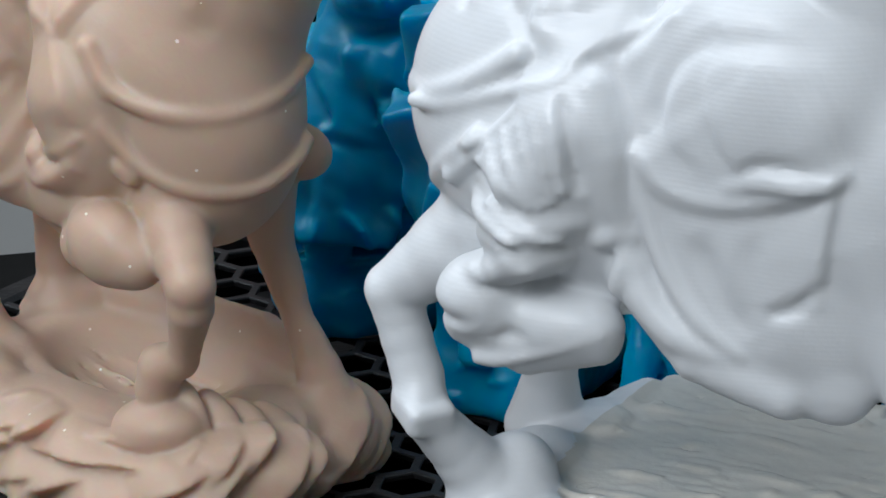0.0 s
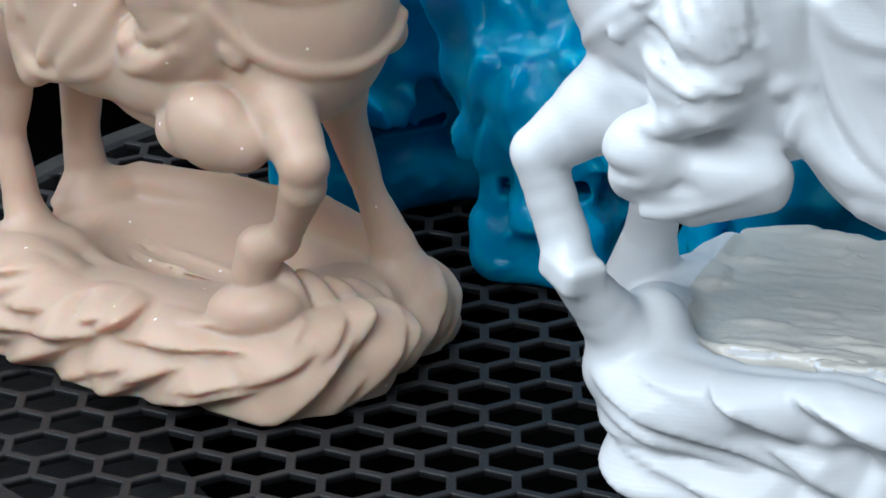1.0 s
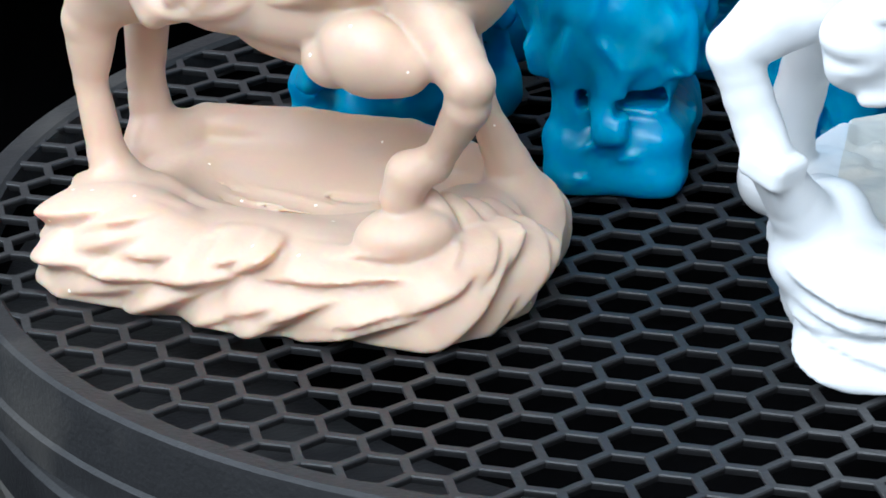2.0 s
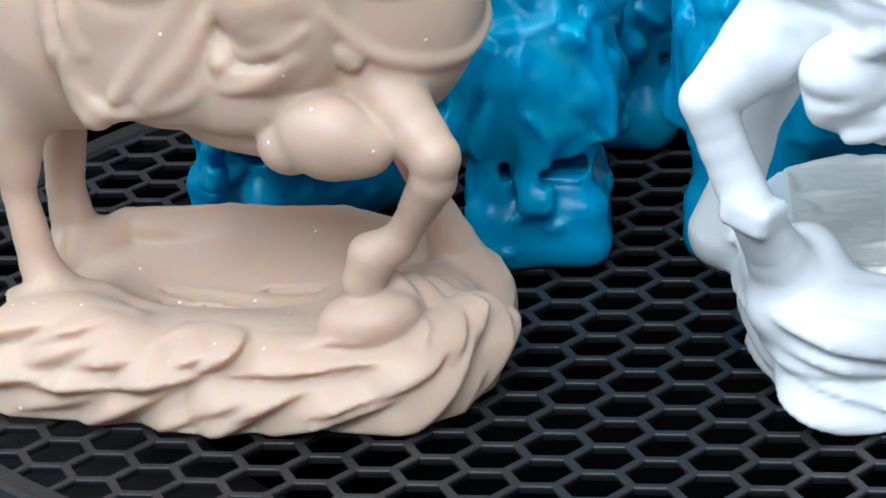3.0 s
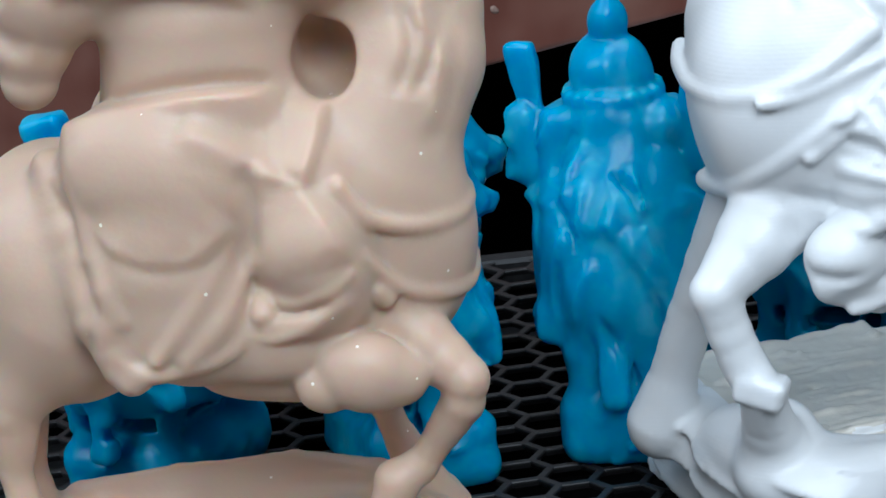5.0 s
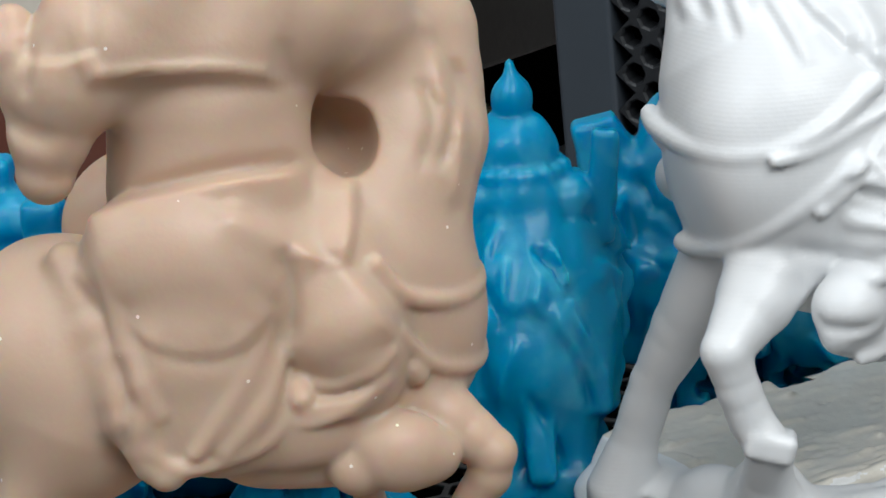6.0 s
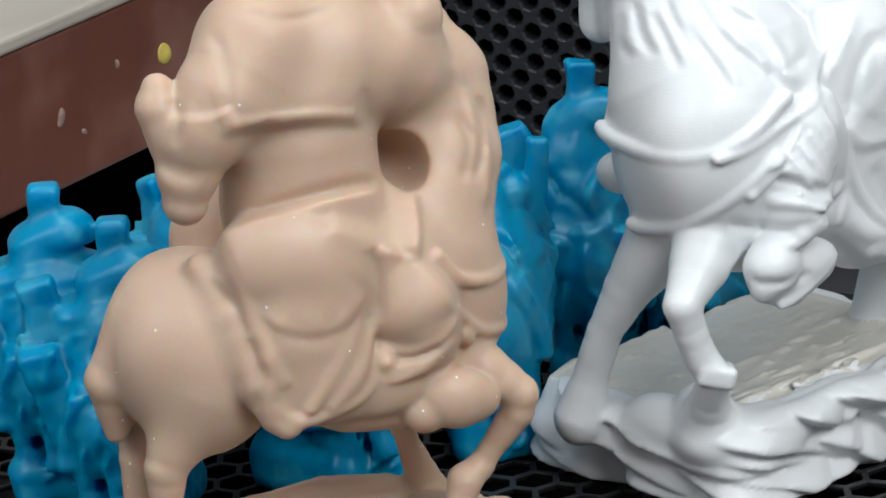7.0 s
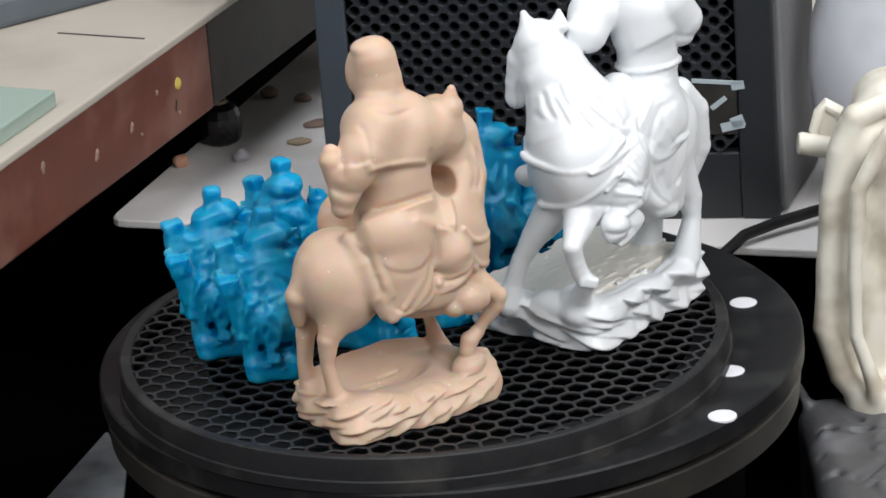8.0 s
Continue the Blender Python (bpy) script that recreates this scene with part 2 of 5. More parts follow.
class Clay:
    """A lump of clay in millimetres: forms are blended into it or cut out of it, then it is meshed."""

    def __init__(self, lo, hi, step):
        self.lo, self.step = np.array(lo, float), float(step)
        self.n = np.ceil((np.array(hi, float) - self.lo) / step).astype(int) + 1
        self.d = np.full(self.n, 6.0, np.float32)
        self.axes = [(self.lo[k] + self.step * np.arange(self.n[k])).astype(np.float32) for k in range(3)]

    def block(self, lo, hi, pad):
        a = np.clip(np.floor((np.array(lo) - pad - self.lo) / self.step).astype(int), 0, self.n - 1)
        b = np.clip(np.ceil((np.array(hi) + pad - self.lo) / self.step).astype(int) + 1, 1, self.n)
        sl = tuple(slice(i, j) for i, j in zip(a, b))
        x, y, z = (self.axes[k][sl[k]] for k in range(3))
        return sl, x[:, None, None], y[None, :, None], z[None, None, :]

    def blend(self, sl, new_d, k, cut):
        old = self.d[sl]
        if cut:
            new_d = -new_d
            h = np.clip(0.5 - 0.5 * (old - new_d) / k, 0, 1)
            self.d[sl] = old * (1 - h) + new_d * h + k * h * (1 - h)
        else:
            h = np.clip(0.5 + 0.5 * (old - new_d) / k, 0, 1)
            self.d[sl] = old * (1 - h) + new_d * h - k * h * (1 - h)

    def limb(self, points, radii, k=1.5, cut=False, joint=0.8):
        """A rounded limb along points, with a radius at each."""
        pts = np.array(points, float)
        top = max(radii)
        sl, x, y, z = self.block(pts.min(0) - top, pts.max(0) + top, k + 3)
        d = np.full(np.broadcast_shapes(x.shape, y.shape, z.shape), 99.0, np.float32)
        for (p, q, r1, r2) in zip(pts, pts[1:], radii, radii[1:]):
            v = q - p
            t = np.clip(((x - p[0]) * v[0] + (y - p[1]) * v[1] + (z - p[2]) * v[2]) / max(v @ v, 1e-6), 0, 1)
            one = np.sqrt((x - p[0] - t * v[0]) ** 2 + (y - p[1] - t * v[1]) ** 2 + (z - p[2] - t * v[2]) ** 2) - (r1 + (r2 - r1) * t)
            if joint:
                h = np.clip(0.5 + 0.5 * (d - one) / joint, 0, 1)
                d = d * (1 - h) + one * h - 0.25 * joint * h * (1 - h)
            else:
                d = np.minimum(d, one)
        self.blend(sl, d, k, cut)
        return self

    def lump(self, c, r, k=1.5, turn=(0, 0, 0), cut=False):
        """An ellipsoid with centre c and half-axes r, turned by degrees."""
        c, r = np.array(c, float), np.array(r, float)
        sl, x, y, z = self.block(c - r.max(), c + r.max(), k + 3)
        m = np.array(Euler([radians(a) for a in turn]).to_matrix().transposed())
        x, y, z = x - c[0], y - c[1], z - c[2]
        u = [m[i][0] * x + m[i][1] * y + m[i][2] * z for i in range(3)]
        k0 = np.sqrt(sum((u[i] / r[i]) ** 2 for i in range(3)))
        k1 = np.sqrt(sum((u[i] / r[i] ** 2) ** 2 for i in range(3))) + 1e-6
        self.blend(sl, k0 * (k0 - 1) / k1, k, cut)
        return self

    def slab(self, c, half, round_by, k=1.5, turn=(0, 0, 0), cut=False):
        """A rounded block."""
        c, half = np.array(c, float), np.array(half, float)
        reach = np.linalg.norm(half)
        sl, x, y, z = self.block(c - reach, c + reach, k + 3)
        m = np.array(Euler([radians(a) for a in turn]).to_matrix().transposed())
        x, y, z = x - c[0], y - c[1], z - c[2]
        u = [np.abs(m[i][0] * x + m[i][1] * y + m[i][2] * z) - (half[i] - round_by) for i in range(3)]
        d = np.sqrt(sum(np.maximum(w, 0) ** 2 for w in u)) + np.minimum(np.maximum(np.maximum(u[0], u[1]), u[2]), 0) - round_by
        self.blend(sl, d, k, cut)
        return self

    def etch(self, view, pts, amount, width, step=False, reach=14.0):
        """Drapery lines drawn on the surface along a viewing direction: a groove (amount below 0), a ridge, or the edge of a layer raised on the line's left."""
        ref, az, el = np.array(view[0], float), radians(view[1]), radians(view[2])
        w = np.array([math.cos(az) * math.cos(el), math.sin(az) * math.cos(el), math.sin(el)])
        u = np.array([math.sin(az), -math.cos(az), 0.0])
        v = np.cross(u, w)
        pts = spline(pts)
        base = np.array([ref + a * u + b * v for a, b in pts])
        far = np.concatenate([base - 16 * w, base + reach * w])
        sl, x, y, z = self.block(far.min(0), far.max(0), (3.0 if step else 2.2) * width)
        x, y, z = x - ref[0], y - ref[1], z - ref[2]
        a, b, deep = u[0] * x + u[1] * y + u[2] * z, v[0] * x + v[1] * y + v[2] * z, w[0] * x + w[1] * y + w[2] * z
        best, side, along = np.full(a.shape, 1e9), np.zeros(a.shape), np.zeros(a.shape)
        run = 0.0
        for (a0, b0), (a1, b1) in zip(pts, pts[1:]):
            da, db = a1 - a0, b1 - b0
            n = math.hypot(da, db)
            t = np.clip(((a - a0) * da + (b - b0) * db) / (n * n), 0, 1)
            q = np.hypot(a - a0 - t * da, b - b0 - t * db)
            near = q < best
            best = np.where(near, q, best)
            side = np.where(near, np.sign((b - b0) * da - (a - a0) * db), side)
            along = np.where(near, run + t * n, along)
            run += n
        fade = np.clip(np.minimum(along, run - along) / min(2.0, run / 3), 0, 1) ** 0.7 * np.clip((reach - deep) / 2, 0, 1)
        if step:
            h = np.clip(0.5 + side * best / 1.3, 0, 1) * np.exp(-best / width)
        else:
            h = np.exp(-(best / width) ** 2)
        d = self.d[sl]
        gx, gy, gz = np.gradient(d, self.step) if min(d.shape) > 2 else (0, 0, 0)
        facing = np.clip(-3.0 * (w[0] * gx + w[1] * gy + w[2] * gz) - 0.9, 0, 1)
        self.d[sl] -= (amount * h * fade * facing * (np.abs(d) < 4)).astype(np.float32)
        return self

    def press(self, view, pts, radii, sink, k=0.5, reach=20.0):
        """Rolls of clay pressed onto the surface along a line drawn on it from a viewing direction."""
        ref, az, el = np.array(view[0], float), radians(view[1]), radians(view[2])
        w = np.array([math.cos(az) * math.cos(el), math.sin(az) * math.cos(el), math.sin(el)])
        u = np.array([math.sin(az), -math.cos(az), 0.0])
        v = np.cross(u, w)
        line, rad = spline(pts), np.interp(np.linspace(0, 1, 3 * len(pts) - 2), np.linspace(0, 1, len(radii)), radii)
        deep = np.arange(-30.0, reach, 0.2)
        found = []
        for a, b in line:
            p = ref + a * u + b * v + deep[:, None] * w
            i = np.clip(np.round((p - self.lo) / self.step).astype(int), 0, self.n - 1)
            d = self.d[i[:, 0], i[:, 1], i[:, 2]]
            at = np.nonzero(d < 0)[0]
            found.append(deep[at[0]] if len(at) else np.nan)
        found = np.array(found)
        ok = ~np.isnan(found)
        if ok.sum() < 2:
            return self
        line, rad, found = np.array(line)[ok], rad[ok], found[ok]
        soft = found
        for _ in range(4):
            soft = np.convolve(np.pad(soft, 1, mode="edge"), (0.25, 0.5, 0.25), "valid")
        at = [ref + a * u + b * v + (q + sink) * w for (a, b), q in zip(line, soft)]
        return self.limb(at, list(rad), k, joint=0.0)

    def facets(self, centre, seam, top, rise, size, amount, seed, steep=(99.0, 0.0)):
        """Carved rock: long sharp-ridged facets overlapping round a base and climbing along its rim; seam is the hidden direction in degrees."""
        rng = np.random.RandomState(seed)
        sl, x, y, z = self.block((self.lo[0], self.lo[1], -1.0), (self.axes[0][-1], self.axes[1][-1], top + 1.0), 0)
        t = 24.0 * (np.mod(np.arctan2(y - centre[1], x - centre[0]) - radians(seam), 2 * math.pi) - math.pi)
        h = np.full(np.broadcast_shapes(t.shape, z.shape), -0.35, np.float32)
        row, high = 0, -0.3 * size
        while high < top:
            for n in range(int(150 / size)):
                t0, z0 = -75 + size * (n + 0.5 * (row % 2) + rng.uniform(-0.3, 0.3)), high + size * rng.uniform(-0.16, 0.16)
                tilt = math.atan(rise + steep[1] * min(1.0, max(0.0, (t0 - steep[0]) / 6.0)) + rng.uniform(-0.22, 0.22))
                long, up, down = size * rng.uniform(0.8, 1.5), size * rng.uniform(0.45, 0.75), size * rng.uniform(0.14, 0.24)
                sl_t = np.nonzero(np.abs(t[:, :, 0] - t0).min(1) < long)[0]
                if not len(sl_t):
                    continue
                i, j = sl_t[0], sl_t[-1] + 1
                dt, dz = t[i:j] - t0, z - z0
                da, dq = np.abs(dt * math.cos(tilt) + dz * math.sin(tilt)), dz * math.cos(tilt) - dt * math.sin(tilt)
                one = rng.uniform(0.6, 1.0) * (1 - 0.9 * (da / long) ** 1.2 - np.where(dq > 0, dq / up, -dq / down))
                h[i:j] = np.maximum(h[i:j], one)
            row, high = row + 1, high + 0.42 * size
        d = self.d[sl]
        gx, gy, gz = np.gradient(d, self.step)
        side = np.clip(1.6 * np.hypot(gx, gy) - 0.3, 0, 1)
        d -= (amount * h * side * np.clip((top - z) / 3.0, 0, 1) * (np.abs(d) < 4.5)).astype(np.float32)
        for axis in (0, 1, 2):
            near = np.moveaxis(d, axis, 0)
            near[1:-1] = 0.12 * near[:-2] + 0.76 * near[1:-1] + 0.12 * near[2:]
        return self

    def ripple(self, size, amount, seed):
        """Uneven surface: slow waves crossing in several directions."""
        rng = np.random.RandomState(seed)
        x, y, z = self.axes[0][:, None, None], self.axes[1][None, :, None], self.axes[2][None, None, :]
        for _ in range(6):
            w = rng.normal(size=3) / size
            self.d += (amount / 2.5 * np.sin(w[0] * x + w[1] * y + w[2] * z + rng.uniform(0, 6.28))).astype(np.float32)
        return self

    def floor(self, z0=0.0):
        """Cut flat underneath."""
        self.d = np.maximum(self.d, (z0 - self.axes[2])[None, None, :])
        return self

    def mesh(self, name, mats, pick=None, scale=1.0, wide=1.0):
        d = self.d
        inside = d < 0
        c = [inside[i:inside.shape[0] - 1 + i, j:inside.shape[1] - 1 + j, k:inside.shape[2] - 1 + k]
             for i in (0, 1) for j in (0, 1) for k in (0, 1)]
        total = sum(a.astype(np.int8) for a in c)
        cells = np.argwhere((total > 0) & (total < 8))
        index = -np.ones(total.shape, np.int32)
        index[tuple(cells.T)] = np.arange(len(cells))
        acc, cnt = np.zeros((len(cells), 3)), np.zeros(len(cells))
        corners = np.array([(i, j, k) for i in (0, 1) for j in (0, 1) for k in (0, 1)])
        vals = [d[tuple((cells + o).T)] for o in corners]
        for a in range(8):
            for b in range(a + 1, 8):
                if np.abs(corners[a] - corners[b]).sum() != 1:
                    continue
                cross = (vals[a] < 0) != (vals[b] < 0)
                t = np.where(cross, vals[a] / np.where(cross, vals[a] - vals[b], 1), 0)
                acc += np.where(cross[:, None], corners[a] + t[:, None] * (corners[b] - corners[a]), 0)
                cnt += cross
        verts = self.lo + self.step * (cells + acc / cnt[:, None])
        faces = []
        for axis in range(3):
            e1, e2 = [k for k in range(3) if k != axis]
            lo_in = np.take(inside, range(inside.shape[axis] - 1), axis)
            hi_in = np.take(inside, range(1, inside.shape[axis]), axis)
            at = np.argwhere(lo_in != hi_in)
            ok = (at[:, e1] > 0) & (at[:, e2] > 0) & (at[:, e1] < total.shape[e1]) & (at[:, e2] < total.shape[e2])
            at = at[ok]
            out = lo_in[tuple(at.T)]

            def cell(o1, o2):
                q = at.copy()
                q[:, e1] += o1
                q[:, e2] += o2
                return index[tuple(q.T)]
            quad = np.stack([cell(-1, -1), cell(0, -1), cell(0, 0), cell(-1, 0)], 1)
            flip = out if axis != 1 else ~out
            quad[~flip] = quad[~flip][:, ::-1]
            faces.append(quad)
        faces = np.concatenate(faces)
        verts = verts * np.array([wide, wide, scale]) * MM
        me = bpy.data.meshes.new(name)
        me.vertices.add(len(verts))
        me.vertices.foreach_set("co", verts.astype(np.float32).ravel())
        me.loops.add(4 * len(faces))
        me.loops.foreach_set("vertex_index", faces.astype(np.int32).ravel())
        me.polygons.add(len(faces))
        me.polygons.foreach_set("loop_start", (4 * np.arange(len(faces))).astype(np.int32))
        me.polygons.foreach_set("use_smooth", np.ones(len(faces), bool))
        for m in mats:
            me.materials.append(m)
        if pick is not None:
            mid = verts[faces].mean(1) / MM
            nor = np.cross(verts[faces[:, 2]] - verts[faces[:, 0]], verts[faces[:, 3]] - verts[faces[:, 1]])
            nor /= np.linalg.norm(nor, axis=1)[:, None] + 1e-12
            me.polygons.foreach_set("material_index", pick(mid, nor).astype(np.int32))
        me.update(calc_edges=True)
        me.validate()
        return me


# ---- the round fan with its honeycomb grille ----
PITCH = 7.0


def honeycomb():
    """The grille's top: bars round hexagonal openings, cut off at the rim."""
    turn, ox, oy = radians(8.688), 12.169, -68.835
    u = np.array([math.cos(turn), math.sin(turn)])
    v = np.array([math.cos(turn + math.pi / 3), math.sin(turn + math.pi / 3)])
    verts, faces, seen = [], [], {}

    def vert(x, y, z):
        r = math.hypot(x, y)
        if r > 91.0:
            x, y = x * 91.0 / r, y * 91.0 / r
        key = (round(x, 3), round(y, 3), round(z, 3))
        if key not in seen:
            seen[key] = len(verts)
            verts.append((x * MM, y * MM, z * MM))
        return seen[key]
    side = PITCH / math.sqrt(3)
    for i in range(-40, 60):
        for j in range(-50, 50):
            c = np.array([ox, oy]) + PITCH * (i * u + j * v)
            if math.hypot(*c) > 91.0 + side * 0.9:
                continue
            rings = []
            for r, z in ((side, 0.0), (side - 0.52, 0.0), (side - 0.64, -0.14), (side - 0.6, -0.4), (side - 0.2, -1.0)):
                rings.append([vert(c[0] + r * math.cos(turn + math.pi / 6 + k * math.pi / 3), c[1] + r * math.sin(turn + math.pi / 6 + k * math.pi / 3), z)
                              for k in range(6)])
            for a, b in zip(rings, rings[1:]):
                for k in range(6):
                    q = list(dict.fromkeys((a[k], a[(k + 1) % 6], b[(k + 1) % 6], b[k])))
                    if len(q) > 2:
                        faces.append(q)
    return verts, faces


def round_fan():
    base = empty("round_fan", 0, 0, -120)
    m = Matrix.Translation((0, 0, 0.12))

    def add(name, bm, mat, label="", smooth=True, under=base):
        bmesh.ops.transform(bm, matrix=m if under is base else Matrix.Identity(4), verts=bm.verts)
        return part(name, bm, mat, under, label, smooth)
    vs, fs = honeycomb()
    g = mesh_object("grille", [(x, y, z + 0.12) for x, y, z in vs], fs, GRILLE, parent=base)
    tagged(g, "black plastic honeycomb grille")
    add("rim", bm_lathe([(90.2, -4.5), (90.2, -0.3), (90.8, 0.3), (93.4, 0.5), (94.0, 0.1), (94.2, -1.0), (94.4, -6.6), (95.0, -7.0), (95.0, -10.2)], 192), RIM,
        "worn black rim round the grille")
    # Closed dish whose black stands in for the shade below the grille.
    add("dish", bm_lathe([(0, -34), (86, -34), (91, -5)], 96), DEEP_SHADE)
    add("ring", bm_lathe([(76, -9.9), (107.6, -10.0), (109.6, -10.3), (110.2, -10.9), (110.3, -16.6), (109.7, -17.4), (101.0, -17.6)], 192, 8, 14), BLACK,
        "broad black plastic ring")
    add("housing", bm_lathe([(101.0, -17.6), (101.0, -19.6), (108.6, -19.7), (109.2, -20.2), (108.4, -29.0), (107.4, -30.0), (92.0, -31.0)], 192, 8, 14), HOUSING,
        "dark lower tier under the ring, brownish reflection put into its colour")
    # Foot coloured black for the shade under the housing.
    add("foot", bm_lathe([(92.0, -30.8), (90.0, -60.0), (88.0, -118.0), (87, -120.0), (0, -120.0)], 96, 8, 14), DEEP_SHADE)
    return tagged(base, "round black desk fan lying flat with a honeycomb grille", "fan")


fan = round_fan()


def dot(x, y):
    bm = bm_lathe([(4.3, -10.4), (4.3, -9.75), (4.0, -9.6), (0, -9.6)], 40, x, y)
    return tagged(part("sticker", bm, DOT, None), "small round white sticker on the black ring", "sticker", "stickers on the fan ring")


for x, y in ((101.3, 28.1), (92.3, -25.2), (86.9, -57.9)):
    dot(x, y)

# ---- statuettes ----


def rocks(c, rng, cx, cy, rx, ry, top, count, size, lean=(-36, -14), k=0.3, arc=(0.0, 360.0), flat=0.62, long=2.3):
    """A rocky rim: slanting carved blades round an oval."""
    for n in range(count):
        a = radians(arc[0] + (arc[1] - arc[0]) * (n + rng.uniform(-0.3, 0.3)) / count)
        x, y = rx * math.copysign(abs(math.cos(a)) ** 0.7, math.cos(a)), ry * math.copysign(abs(math.sin(a)) ** 0.7, math.sin(a))
        s = size * rng.uniform(0.75, 1.25)
        yaw = math.degrees(math.atan2(x / rx * ry, -y / ry * rx))
        c.lump((cx + x * 0.97, cy + y * 0.97, top * rng.uniform(0.25, 0.9)), (s * long, s * 0.95, s * flat), k,
               (rng.uniform(-35, 10), rng.uniform(*lean), yaw + rng.uniform(-14, 14)))


def peach_horse(c):
    c.lump((1, -0.5, 43.5), (22, 11.5, 12), 4)
    c.lump((-16.5, -1.5, 45.5), (13.2, 13.6, 14.5), 4)
    c.lump((-16.0, -4.0, 40.0), (9.6, 9.0, 10.5), 4)
    c.lump((18.2, -6.0, 47), (13.4, 11.6, 16), 4)
    # neck, head turned aside, mane crest
    c.limb([(18.2, -5.8, 55), (24.2, -2.6, 66), (26.0, 0.6, 77), (24.4, 3, 83)], [11.4, 10.2, 8.8, 6.8], 3)
    c.limb([(24, 4, 82), (29, 14, 75), (30, 17, 71)], [6.4, 4.6, 3.6], 2)
    c.limb([(22.0, -4.0, 83), (23.4, -3.0, 88)], [3.4, 1.2], 1)
    c.limb([(27.5, 1.0, 82), (28.4, 0.6, 86)], [2.2, 0.8], 1)
    # hind legs
    c.limb([(-18.5, -7, 40), (-24.4, -6.6, 29.5), (-25.2, -6.2, 21.5), (-23.6, -6.4, 13.0), (-22.0, -6.6, 9.0)], [7.0, 3.3, 2.0, 2.5, 3.6], 2.0)
    c.limb([(-20, 5, 40), (-24.6, 6, 27), (-25.6, 6.3, 18), (-25.0, 6.3, 12), (-24.0, 6.3, 8)], [7.0, 3.0, 2.3, 2.6, 4.4], 2.0)
    # tail
    c.limb([(-25.0, -0.5, 51), (-28.6, 0.8, 42), (-28.4, 2.0, 33.5)], [3.4, 4.0, 1.8], 1.6)
    # raised foreleg
    c.limb([(18, -10, 41), (24, -13.8, 35.5), (28.6, -16.0, 31.2), (28.0, -15.6, 28.4), (24.0, -13.4, 22.5), (22.2, -12.8, 19.8)], [5.8, 3.8, 2.7, 2.5, 2.0, 2.1], 1.0)
    c.limb([(22.4, -13.0, 20.4), (19.6, -13.2, 18.6), (18.4, -13.4, 15.8)], [2.2, 2.8, 2.4], 0.5)
    # planted foreleg
    c.limb([(16.0, 3.6, 41), (16.4, 5.8, 28), (18.6, 7.2, 19), (20.8, 8.4, 12.5), (22.6, 9.0, 6.5)], [6.0, 2.6, 1.8, 2.7, 4.2], 1.4)
    c.lump((21.2, 10.4, 5.2), (5.2, 5.2, 5.4), 1.0)


